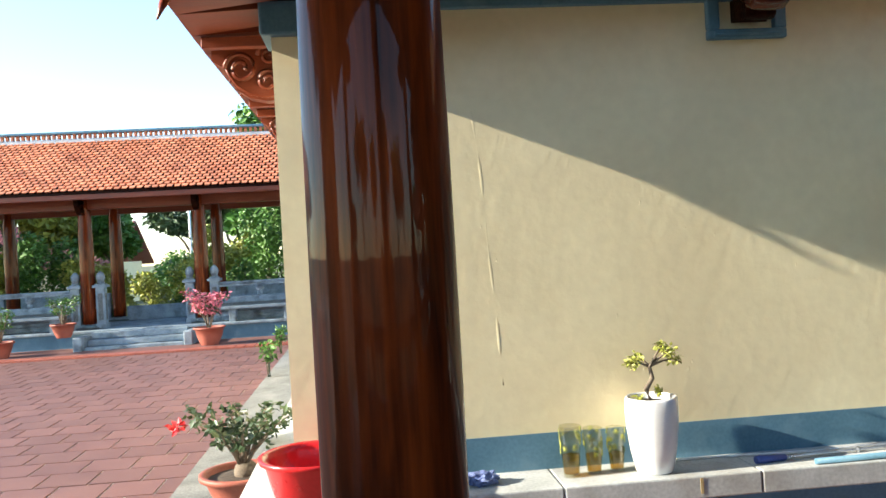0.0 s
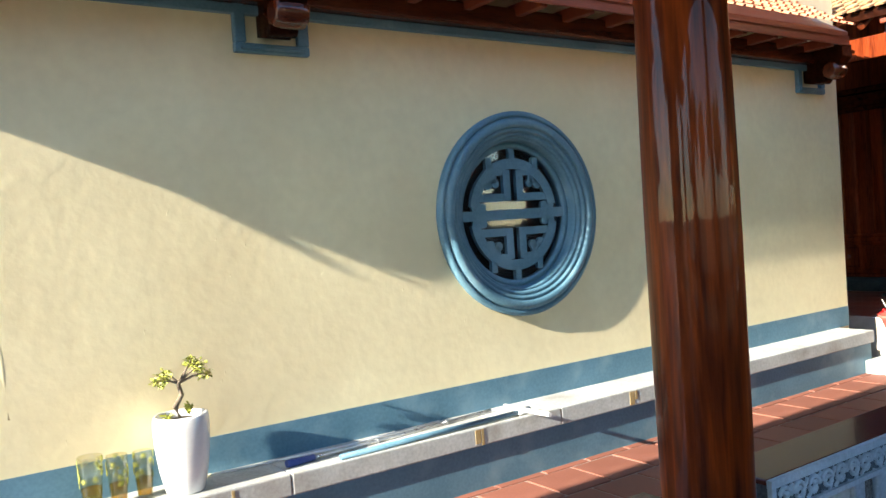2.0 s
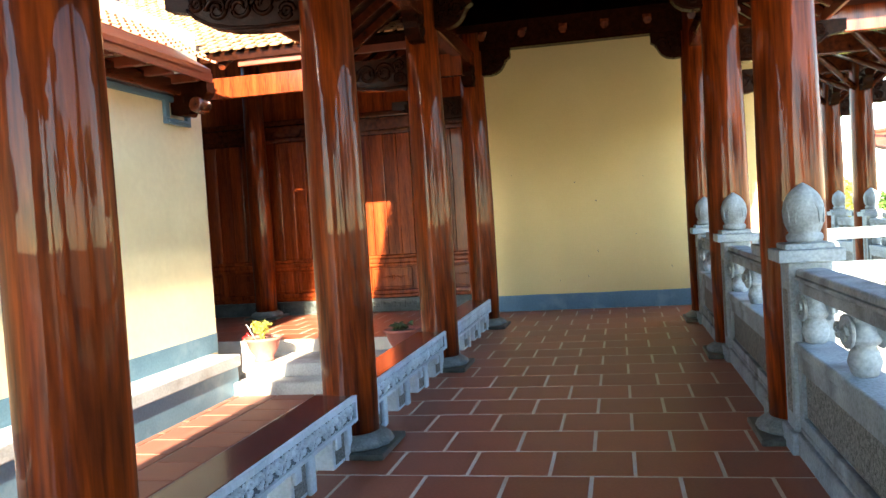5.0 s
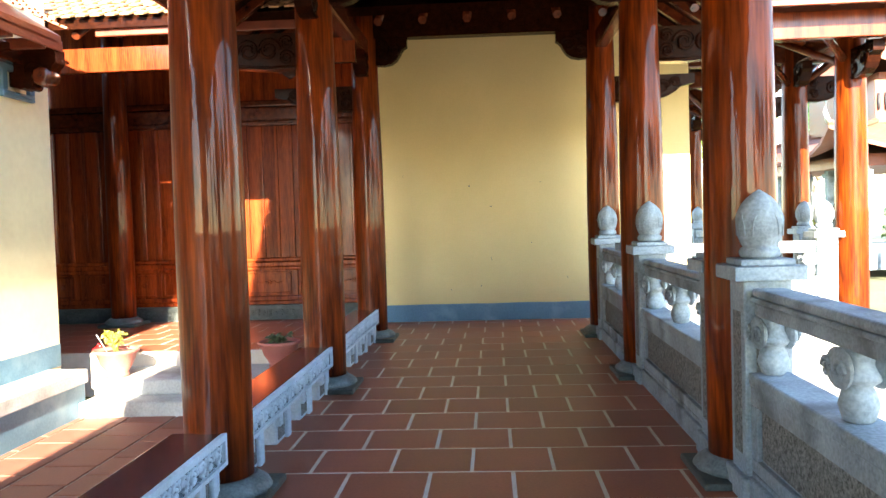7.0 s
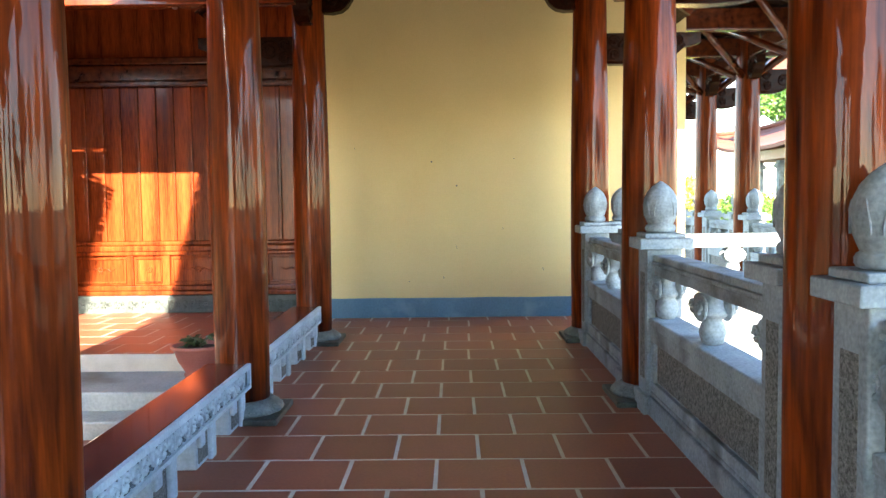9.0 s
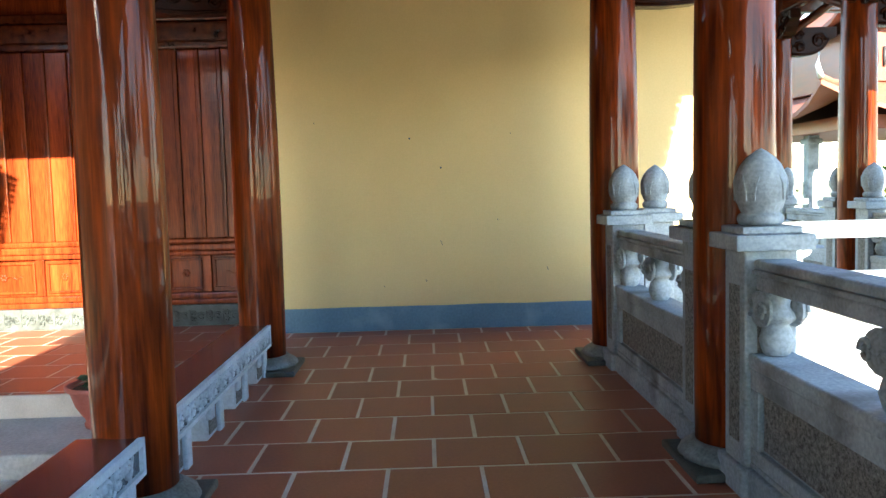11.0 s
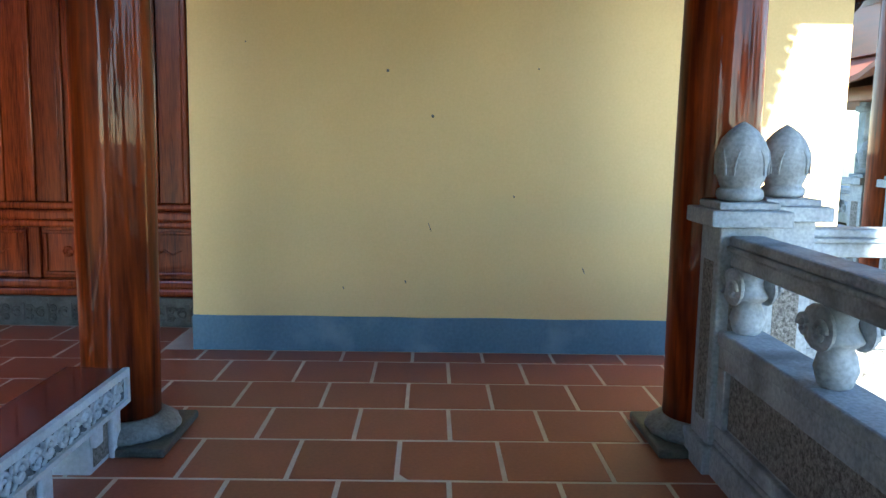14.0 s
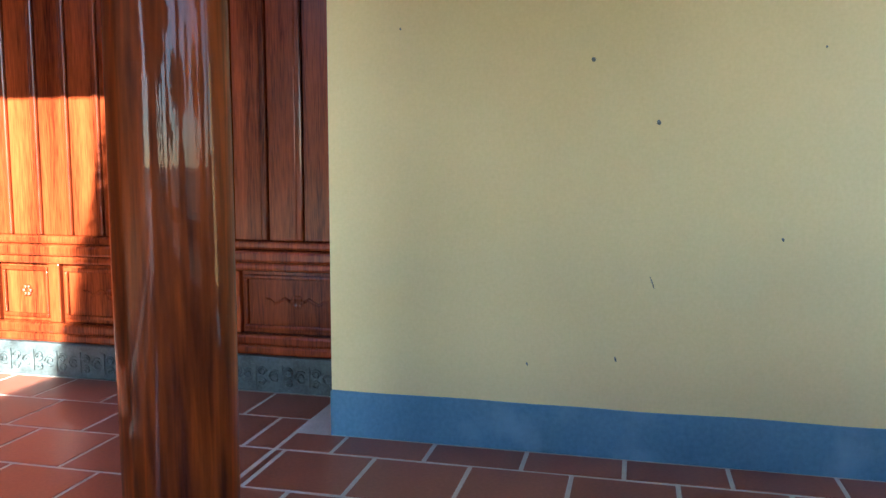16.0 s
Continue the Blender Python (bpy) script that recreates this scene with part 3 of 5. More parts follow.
def post(x, y, panels=True, plain=False):
    p = thing("balustrade_post", "grey stone balustrade post with a carved lotus bud on top", "post", pose(x, y, 0), "balustrade posts")
    boxes("shaft", M_STONE, p, [(-0.125, 0.125, -0.125, 0.125, 0.0, 1.17), (-0.155, 0.155, -0.155, 0.155, 0.0, 0.14)], bevel=0.01)
    boxes("cap", M_STONE, p, [(-0.185, 0.185, -0.185, 0.185, 1.17, 1.245), (-0.14, 0.14, -0.14, 0.14, 1.245, 1.28)], bevel=0.008)
    bm = bmesh.new()
    finial(bm, 1.28)
    bud = part("lotus_bud", bm, M_STONE, p, "carved stone lotus bud")
    for k in range(4):
        a = k * math.pi / 2
        pts = []
        for i in range(15):
            t = (i if i < 8 else 14 - i) / 7
            sg = -1 if i < 7 else 1
            w = sg * 0.62 * math.cos(math.pi / 2 * t) ** 0.7 if i != 7 else 0.0
            rr = 0.1195 - 0.15 * max(0, t - 0.45) ** 1.5
            pts.append((rr * math.cos(a + w), rr * math.sin(a + w), 1.40 + 0.195 * t))
        bm = bmesh.new()
        tube(bm, pts, 0.0055, 5)
        part("petal", bm, M_STONE, bud)
    if panels:
        for sx, sy in ((1, 0), (-1, 0), (0, 1), (0, -1)):
            bm = bmesh.new()
            box(bm, -0.065, 0.065, 0.118, 0.128, 0.24, 1.0, 0.003)
            bmesh.ops.rotate(bm, verts=bm.verts[:], matrix=Matrix.Rotation(math.atan2(sx, sy), 3, "Z"))
            part("pecked_panel", bm, M_ROUGH, p, "pecked recessed panel")
    return p


def vase_support(bm, x, z0, z1, half=False):
    h = z1 - z0
    prof = [(0.05, z0), (0.06, z0 + 0.03 * h), (0.078, z0 + 0.22 * h), (0.066, z0 + 0.38 * h), (0.052, z0 + 0.46 * h), (0.085, z0 + 0.54 * h), (0.098, z0 + 0.58 * h), (0.085, z0 + 0.64 * h), (0.06, z0 + 0.74 * h), (0.07, z1)]
    lathe(bm, prof, 24, x, 0)


def balustrade(m, n):
    """A bay of railing of length n along its own x axis."""
    b = thing("stone_balustrade", "grey stone balustrade bay with carved rail and pecked panel", "balustrade", m, "balustrade bays")
    boxes("base", M_STONE, b, [(0, n, -0.12, 0.12, 0.0, 0.14), (0, n, -0.10, 0.10, 0.14, 0.17)], bevel=0.01)
    boxes("panel", M_STONE, b, [(0, n, -0.065, 0.065, 0.17, 0.62)], bevel=0.0)
    for s in (-1, 1):
        boxes("panel_frame", M_STONE, b, [(0.0, n, s * 0.082 - 0.016, s * 0.082 + 0.016, 0.52, 0.62), (0.0, n, s * 0.082 - 0.016, s * 0.082 + 0.016, 0.17, 0.24), (0, 0.09, s * 0.082 - 0.016, s * 0.082 + 0.016, 0.24, 0.52), (n - 0.09, n, s * 0.082 - 0.016, s * 0.082 + 0.016, 0.24, 0.52)], bevel=0.006)
        boxes("pecked_panel", M_ROUGH, b, [(0.1, n - 0.1, s * 0.07 - 0.005, s * 0.07 + 0.005, 0.25, 0.51)], "pecked relief panel")
    boxes("lower_rail", M_STONE, b, [(0, n, -0.11, 0.11, 0.62, 0.69)], bevel=0.012)
    for k in range(3):
        x = (0.06, n / 2, n - 0.06)[k]
        bm = bmesh.new()
        vase_support(bm, x, 0.69, 1.0)
        v = part("vase_support", bm, M_STONE, b, "carved stone vase shaped support")
        bm = bmesh.new()
        for s in (-1, 1):
            bmesh.ops.create_uvsphere(bm, u_segments=14, v_segments=8, radius=1, matrix=Matrix.LocRotScale((x, s * 0.075, 0.905), None, (0.12, 0.028, 0.085)))
            for q in (-1, 1):
                scroll(bm, x + q * 0.06, 0.90, 0.045, s * 0.10, 1.3, 0.011, q)
        part("cloud_carving", bm, M_STONE, v, "carved cloud boss")
    rail = boxes("top_rail", M_STONE, b, [(0, n, -0.075, 0.075, 0.985, 1.06)], bevel=0.014)
    boxes("rail_bead", M_STONE, rail, [(0, n, -0.095, 0.095, 1.06, 1.085)], bevel=0.01)
    boxes("rail_cap", M_STONE, rail, [(0, n, -0.085, 0.085, 1.085, 1.13)], bevel=0.014)
    return b


prev = None
for i, x in enumerate(RX):
    post(x - 0.335, RY)
    if prev is not None:
        balustrade(pose(prev + 0.125, RY, 0), (x - 0.335 - 0.125) - (prev + 0.125))
    if i < len(RX) - 1:
        post(x + 0.335, RY)
        prev = x + 0.335
# return along the front of the hall porch, then along its side
post(12.07, -1.085)
balustrade(pose(12.07, -1.21, 0, 0, 0, -90), 2.14)
post(12.07, -3.475)
SX = (12.07, 13.94, 15.95, 18.0, 20.0)
for x in SX:
    column(x, -3.82, 4.6, group="hall porch columns")
for a, b in zip(SX, SX[1:]):
    post(a + 0.335, -3.82)
    post(b - 0.335, -3.82)
    balustrade(pose(a + 0.46, -3.82, 0), b - a - 0.92)

# ---- hall: panelled front, porch roof ----
FX = 14.5
front = thing("wall_hall_front", "dark red-brown timber panelled hall front on a carved stone sill", "timber wall", kind="structure")
boxes("wall_core", M_PANEL, front, [(FX + 0.06, FX + 0.2, 2.41, 9.0, 0.0, 6.0)], bevel=0)
boxes("stone_sill", M_DSTONE, front, [(FX - 0.04, FX + 0.06, 2.41, 9.0, 0.0, 0.24)], "dark carved stone sill", 0.01)
bm = bmesh.new()
y, up = 2.5, 1
while y < 8.8:
    for k, (dy, dz, r) in enumerate(((0, 0.11, 0.05), (0.09, 0.14, 0.035), (0.09, 0.07, 0.03))):
        pts = []
        for i in range(19):
            a = 2 * math.pi * i / 12
            rr = r * (1 - 0.7 * i / 18)
            pts.append((FX - 0.043, y + dy + up * rr * math.cos(a), dz + rr * math.sin(a)))
        tube(bm, pts, 0.008, 5)
    box(bm, FX - 0.05, FX - 0.04, y + 0.13, y + 0.16, 0.04, 0.19)
    y += 0.19
    up = -up
part("sill_carving", bm, M_DSTONE, front, "carved scroll frieze")
boxes("bottom_rail", M_PANEL, front, [(FX - 0.02, FX + 0.06, 2.41, 9, 0.24, 0.31), (FX - 0.05, FX + 0.06, 2.41, 9, 0.31, 0.385)], bevel=0.02)
boxes("middle_rail", M_PANEL, front, [(FX - 0.03, FX + 0.06, 2.41, 9, 0.80, 0.86), (FX - 0.06, FX + 0.06, 2.41, 9, 0.86, 0.94), (FX - 0.02, FX + 0.06, 2.41, 9, 0.94, 1.0)], bevel=0.02)
y = 2.45
i = 0
while y < 8.9:
    w = (0.78, 0.42)[i % 2]
    boxes("stile", M_PANEL, front, [(FX - 0.01, FX + 0.06, y, y + 0.09, 0.385, 0.80)], bevel=0.008)
    y0, y1 = y + 0.09, min(8.95, y + 0.09 + w)
    boxes("dado_panel", M_PANEL, front, [(FX + 0.03, FX + 0.06, y0, y1, 0.385, 0.80)], bevel=0.004)
    boxes("panel_moulding", M_PANEL, front, [(FX + 0.005, FX + 0.03, y0 + 0.02, y1 - 0.02, 0.41, 0.44), (FX + 0.005, FX + 0.03, y0 + 0.02, y1 - 0.02, 0.745, 0.775), (FX + 0.005, FX + 0.03, y0 + 0.02, y0 + 0.05, 0.44, 0.745), (FX + 0.005, FX + 0.03, y1 - 0.05, y1 - 0.02, 0.44, 0.745)], bevel=0.008)
    bm = bmesh.new()
    cy = (y0 + y1) / 2
    for k in range(6):
        a = k * math.pi / 3
        bmesh.ops.create_uvsphere(bm, u_segments=10, v_segments=6, radius=1, matrix=Matrix.LocRotScale((FX + 0.025, cy + 0.028 * math.cos(a), 0.6 + 0.028 * math.sin(a)), None, (0.012, 0.02, 0.02)))
    if i % 2 == 0:
        for s in (-1, 1):
            tube(bm, [(FX + 0.028, cy + s * (0.05 + 0.035 * k), 0.6 + 0.02 * math.sin(k * 1.7)) for k in range(6)], [0.012, 0.014, 0.012, 0.01, 0.008, 0.004], 6)
    part("flower_carving", bm, M_PANEL, front, "carved flower spray")
    y = y1
    i += 1
y = 2.43
rnd = random.Random(4)
while y < 8.9:
    w = 0.20
    bm = bmesh.new()
    box(bm, FX + 0.02, FX + 0.06, y, y + w - 0.006, 1.0, 3.12, 0.008)
    part("board", bm, M_PANEL, front)
    bm = bmesh.new()
    box(bm, FX - 0.0, FX + 0.06, y + w - 0.004, y + w + 0.045, 1.0, 3.12, 0.012)
    part("cover_strip", bm, M_PANEL, front)
    y += w + 0.045
boxes("lintel", M_WOODX, front, [(FX - 0.08, FX + 0.06, 2.41, 9, 3.12, 3.2), (FX - 0.03, FX + 0.06, 2.41, 9, 3.2, 3.42), (FX - 0.1, FX + 0.06, 2.41, 9, 3.42, 3.52)], bevel=0.02)
column(14.1, 6.55, 4.6, group="hall porch columns")

HE, HZ, HS = 10.65, 3.80, 0.62
hroof = thing("hall_roof", "large sunlit clay tiled roof over the hall porch", "roof", kind="structure")
bm = bmesh.new()
slab(bm, [(HE, -5.3, HZ + 0.02), (HE, 9.5, HZ + 0.02), (18.6, 9.5, HZ + 0.02 + HS * 7.95), (18.6, -5.3, HZ + 0.02 + HS * 7.95)], 0.1)
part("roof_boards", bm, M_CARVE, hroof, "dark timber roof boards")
boxes("fascia", M_REDPAINT, hroof, [(HE + 0.06, HE + 0.1, 2.2, 5.15, HZ - 0.06, HZ + 0.05), (HE + 0.06, HE + 0.1, -5.3, -1.9, HZ - 0.06, HZ + 0.05)], bevel=0.01)
boxes("eave_beam", M_PANEL, hroof, [(HE + 0.27, HE + 0.39, 2.2, 5.9, 3.38, 3.66), (HE + 0.45, HE + 0.57, -5.2, -2.0, 3.46, 3.76)], "red-brown painted eave beam")
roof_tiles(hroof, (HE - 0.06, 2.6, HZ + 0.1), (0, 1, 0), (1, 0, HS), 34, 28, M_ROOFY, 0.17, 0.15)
roof_tiles(hroof, (HE - 0.06, -5.3, HZ + 0.1), (0, 1, 0), (1, 0, HS), 17, 8, M_ROOF, 0.2, 0.18)
boxes("porch_beam", M_WOODX, hroof, [(12.0, 12.14, 2.5, 9.0, 3.62, 3.84), (12.0, 12.14, -4.6, -1.0, 3.62, 3.84), (12.1, 21, -3.88, -3.76, 3.62, 3.84)], bevel=0.02)
for i in range(29):
    y = -5.1 + i * 0.5
    bm = bmesh.new()
    tube(bm, [(HE + 0.1, y, HZ - 0.03), (16.5, y, HZ - 0.03 + HS * 5.85)], 0.05, 6)
    part("rafter", bm, M_WOODX, hroof)

boxes("porch_ceiling", M_CARVE, hroof, [(11.3, 21.0, -4.9, -2.26, 3.96, 4.02)], "dark timber porch ceiling", 0)
for x in SX:
    boxes("cross_beam", M_WOODX, hroof, [(x - 0.08, x + 0.08, -4.7, -2.2, 3.66, 3.94)], bevel=0.02)
boxes("frieze_board", M_REDPAINT, hroof, [(11.28, 11.32, -5.3, -1.9, 3.78, 4.24)], "sunlit red-brown frieze board", 0.006)
for x in SX:
    for dx, dy in ((0.9, 0.9), (-0.75, 0.9), (0.9, -0.8), (-0.75, -0.8)):
        bm = bmesh.new()
        tube(bm, [(x, -3.82, 3.28), (x + dx, -3.82 + dy, 3.94)], 0.055, 6)
        part("brace", bm, M_WOODX, hroof, "diagonal timber brace")
for x in SX[1:]:
    curl_bracket(pose(x, -3.99, 3.1, 0, 0, -90), 0.7, long=1.4)
    curl_bracket(pose(x - 0.17, -3.82, 3.3, 0, 0, 180), 0.6)
curl_bracket(pose(11.9, -3.82, 3.1, 0, 0, 180), 0.7, long=1.4)

# ---- north building eaves, fascia, trim, corbels ----
nroof = thing("side_building_roof", "clay tiled eave with red-brown timber fascia and rafters", "roof", kind="structure")
NE, NZ, NW = 5.11, 3.44, -1.04


def eave_z(x):
    return NZ + 0.06 + (0.06 * max(0.0, (0.6 - x) / 2.05) ** 2)


xs = [NW + i * 0.39 for i in range(29)]
bm = bmesh.new()
for a, b in zip(xs, xs[1:]):
    slab(bm, [(a, NE, eave_z(a)), (b, NE, eave_z(b)), (b, 8.4, 5.6), (a, 8.4, 5.6)], 0.06)
part("roof_boards", bm, M_REDPAINT, nroof, "red-brown timber eave boards")
bm = bmesh.new()
ys = [NE + i * 0.5 for i in range(24)]
for a, b in zip(ys, ys[1:]):
    za, zb = (NZ - 0.25 + 0.03 * max(0.0, (NE + 2.05 - y) / 2.05) ** 2 for y in (a, b))
    slab(bm, [(NW, a, za), (NW, b, zb), (1.2, b, 5.4), (1.2, a, za + 0.1)], 0.06)
part("west_eave_boards", bm, M_REDPAINT, nroof, "red-brown timber eave boards")
roof_tiles(nroof, (NW, NE - 0.10, NZ + 0.13), (1, 0, 0), (0, 1, 0.62), 68, 11, M_ROOF, 0.16, 0.2, 0.36)
roof_tiles(nroof, (NW - 0.05, NE, NZ - 0.13), (0, 1, 0), (1, 0, 0.6), 56, 6, M_ROOF, 0.2, 0.18)
boxes("fascia_beam", M_WOODX, nroof, [(NX0, 10.0, 5.50, NY + 0.0, 3.27, 3.46)], "dark red-brown fascia beam", 0.012)
boxes("eave_board", M_REDPAINT, nroof, [(NW + 0.7, 9.95, NE + 0.02, NE + 0.05, NZ - 0.03, NZ + 0.08)], bevel=0.006)
for i in range(19):
    x = NX0 + i * 0.56
    boxes("rafter_end", M_REDPAINT, nroof, [(x - 0.04, x + 0.04, NE + 0.06, NY, NZ - 0.05, NZ + 0.06)], bevel=0.008)
for i in range(16):
    y = NY + 0.5 + i * 0.6
    boxes("rafter_end", M_REDPAINT, nroof, [(NW + 0.06, NX0, y - 0.04, y + 0.04, NZ - 0.33, NZ - 0.25)], bevel=0.008)
boxes("stone_trim", M_BLUE, nroof, [(NX0, 10.5, NY - 0.05, NY + 0.02, 3.20, 3.27)], "blue-grey painted trim under the fascia", 0.01)
boxes("corner_capital", M_BLUE, nroof, [(NX0 - 0.07, NX0 + 0.4, NY - 0.07, NY + 0.4, 3.05, 3.34)], "blue-grey painted corner capital", 0.02)


# two prongs added and placed to throw the spiked shadow on the plaster
for k, (y0, z0, y1, z1) in enumerate(((5.28, 3.24, 5.10, 3.16), (5.31, 3.24, 5.18, 3.05))):
    bm = bmesh.new()
    tube(bm, [(NW + 0.02, y0, z0), (NW, (y0 + y1) / 2, (z0 + z1) / 2 + 0.01), (NW - 0.02, y1, z1)], [0.035, 0.024, 0.004], 6)
    part("eave_pendant", bm, M_REDPAINT, nroof, "plain prong added under the eave corner to cast wall shadows")


def corbel(x):
    c = thing("eave_corbel", "carved dark timber corbel in a blue-grey moulded frame", "corbel", pose(x, NY, 2.93), "wall corbels")
    boxes("moulded_frame", M_BLUE, c, [(-0.29, 0.29, -0.05, 0.01, 0.0, 0.07), (-0.29, -0.2, -0.05, 0.01, 0.07, 0.42), (0.2, 0.29, -0.05, 0.01, 0.07, 0.42), (-0.25, 0.25, -0.065, -0.05, 0.02, 0.05)], "blue-grey moulded plaster frame", 0.012)
    bm = bmesh.new()
    prism(bm, [(0, 0.42), (0, 0.12), (0.12, 0.09), (0.22, 0.12), (0.3, 0.2), (0.42, 0.26), (0.5, 0.36), (0.5, 0.5), (0, 0.5)], -0.1, 0.1, Matrix.Rotation(-math.pi / 2, 4, "Z"))
    part("corbel_block", bm, M_CARVE, c, "carved dark timber end")
    bm = bmesh.new()
    for s in (-1, 1):
        pts = [(s * 0.104, -0.25 - 0.1 * (1 - i / 20) * math.cos(i * 0.55), 0.27 + 0.1 * (1 - i / 20) * math.sin(i * 0.55)) for i in range(18)]
        tube(bm, pts, 0.014, 6)
    lathe(bm, [(0.05, -0.11), (0.055, -0.1), (0.055, 0.1), (0.05, 0.11)], 16, m=Matrix.Translation((0, -0.2, 0.14)) @ Matrix.Rotation(math.pi / 2, 4, "Y"))
    part("carving", bm, M_CARVE, c)
    bm = bmesh.new()
    lathe(bm, [(0.07, -0.13), (0.095, -0.115), (0.105, -0.05), (0.105, 0.05), (0.095, 0.115), (0.07, 0.13)], 24, m=Matrix.Translation((0, -0.34, 0.22)) @ Matrix.Rotation(math.pi / 2, 4, "Y"), ripple=lambda a, z: 0.06 * math.cos(8 * a))
    part("carved_drum", bm, M_WOODX, c, "fluted dark red-brown drum end")
    return c


corbel(2.89)
corbel(9.92)
for y in (6.6, 9.6, 12.6, 15.4):
    curl_bracket(pose(NX0, y, 2.80, 0, 0, 180), 0.92, mat=M_REDPAINT)

# ---- round window ----
win = thing("window_1", "round window with blue-grey moulded surround and fretwork", "window", pose(WX, NY, WZ), kind="structure")


def ring(bm, profile, seg=72, rk=0.985, dk=0.62):
    """profile: (radius, depth towards the yard); turned round the y axis."""
    rs = []
    for i in range(seg):
        a = 2 * math.pi * i / seg
        rs.append([bm.verts.new((rk * r * math.cos(a), -d * (dk if d > 0 else 1.0), rk * r * math.sin(a))) for r, d in profile])
    n = len(profile)
    fs = []
    for i in range(seg):
        p, q = rs[i], rs[(i + 1) % seg]
        for k in range(n):
            f = bm.faces.new((p[k], p[(k + 1) % n], q[(k + 1) % n], q[k]))
            f.smooth = True
            fs.append(f)
    bmesh.ops.recalc_face_normals(bm, faces=fs)


def arc_band(bm, r0, r1, a0, a1, y0, y1, seg=20):
    for i in range(seg):
        a, b = a0 + (a1 - a0) * i / seg, a0 + (a1 - a0) * (i + 1) / seg
        pr = [(r * math.cos(t), r * math.sin(t)) for r, t in ((r0, a), (r1, a), (r1, b), (r0, b))]
        prism(bm, pr, y0, y1)


bm = bmesh.new()
ring(bm, [(0.92, 0.0), (0.925, 0.085), (0.908, 0.108), (0.885, 0.112), (0.880, 0.108), (0.876, 0.080), (0.866, 0.080), (0.862, 0.112), (0.855, 0.135), (0.825, 0.152), (0.795, 0.146), (0.789, 0.138), (0.785, 0.100), (0.774, 0.100), (0.770, 0.112), (0.752, 0.110), (0.745, 0.100), (0.741, 0.068), (0.731, 0.068), (0.727, 0.076), (0.708, 0.068), (0.702, 0.058), (0.698, 0.030), (0.690, 0.030), (0.684, 0.034), (0.672, 0.02), (0.666, -0.02), (0.655, -0.05), (0.645, -0.12), (0.645, -0.20), (0.92, -0.2)])
part("surround", bm, M_BLUE, win, "blue-grey moulded round surround")
bm = bmesh.new()
ring(bm, [(0.655, -0.055), (0.655, -0.11), (0.60, -0.11), (0.60, -0.055)])
part("inner_ring", bm, M_BLUE, win)
bm = bmesh.new()
FY0, FY1 = 0.06, 0.10
for a0, a1 in ((0.12, math.pi - 0.12), (math.pi + 0.12, 2 * math.pi - 0.12)):
    arc_band(bm, 0.41, 0.505, a0 + 0.05, a1 - 0.05, FY0, FY1)
box(bm, -0.59, 0.59, FY0, FY1, -0.045, 0.045)
for s in (-1, 1):
    for q in (-1, 1):
        box(bm, min(q * 0.035, q * 0.115), max(q * 0.035, q * 0.115), FY0, FY1, min(s * 0.13, s * 0.40), max(s * 0.13, s * 0.40))
        box(bm, min(q * 0.035, q * 0.40), max(q * 0.035, q * 0.40), FY0 + 0.003, FY1 - 0.003, min(s * 0.12, s * 0.19), max(s * 0.12, s * 0.19))
        box(bm, min(q * 0.035, q * 0.26), max(q * 0.035, q * 0.26), FY0 + 0.003, FY1 - 0.003, min(s * 0.35, s * 0.40), max(s * 0.35, s * 0.40))
        for k, (u, v, r) in enumerate(((0.24, 0.33, 0.055), (0.29, 0.27, 0.045), (0.20, 0.28, 0.04), (0.43, 0.075, 0.05), (0.36, 0.07, 0.04))):
            lathe(bm, [(r, 0), (r, 0.032)], 14, m=Matrix.Translation((q * u, FY1 - 0.002, s * v)) @ Matrix.Rotation(math.pi / 2, 4, "X"))
    for q in (-1, 0, 1):
        box(bm, q * 0.27 - 0.032, q * 0.27 + 0.032, FY0, FY1, s * 0.545 - (0.085 if q else 0) * s - 0.05, s * 0.545 - (0.085 if q else 0) * s + 0.05)
part("fretwork", bm, M_BLUE, win, "blue-grey longevity fretwork")
bm = bmesh.new()
lathe(bm, [(0.65, 0), (0.65, 0.006)], 64, m=Matrix.Translation((0, 0.14, 0)) @ Matrix.Rotation(math.pi / 2, 4, "X"))
pane = part("pane", bm, M_GLASS, win, "clear reflecting glass pane")
pane.visible_shadow = False


# ---- plants ----
def leaves_mesh(name, material, parent, spots, n, size, seed, droop=0.3, label=""):
    """Small pointed leaves, folded along the middle, scattered about the given spots (place, spread)."""
    rnd = random.Random(seed)
    vs, fs = [], []
    for i in range(n):
        c, r = spots[rnd.randrange(len(spots))]
        while True:
            d = Vector((rnd.uniform(-1, 1), rnd.uniform(-1, 1), rnd.uniform(-1, 1)))
            if d.length < 1:
                break
        p = Vector(c) + Vector((d.x * r[0], d.y * r[1], d.z * r[2]))
        a = Vector((rnd.gauss(0, 1), rnd.gauss(0, 1), rnd.gauss(-droop, 0.6))).normalized()
        b = a.cross(Vector((rnd.gauss(0, 1), rnd.gauss(0, 1), rnd.gauss(0, 1)))).normalized()
        nn = a.cross(b)
        s = size * rnd.uniform(0.6, 1.3)
        k = len(vs)
        vs += [tuple(p), tuple(p + a * s * 0.5 + b * s * 0.24 + nn * s * 0.06), tuple(p + a * s), tuple(p + a * s * 0.5 - b * s * 0.24 + nn * s * 0.06)]
        fs += [(k, k + 1, k + 2), (k, k + 2, k + 3)]
    me = bpy.data.meshes.new(name)
    me.from_pydata(vs, [], fs)
    me.materials.append(material)
    ob = new(name, me)
    ob.parent = parent
    return tagged(ob, label)


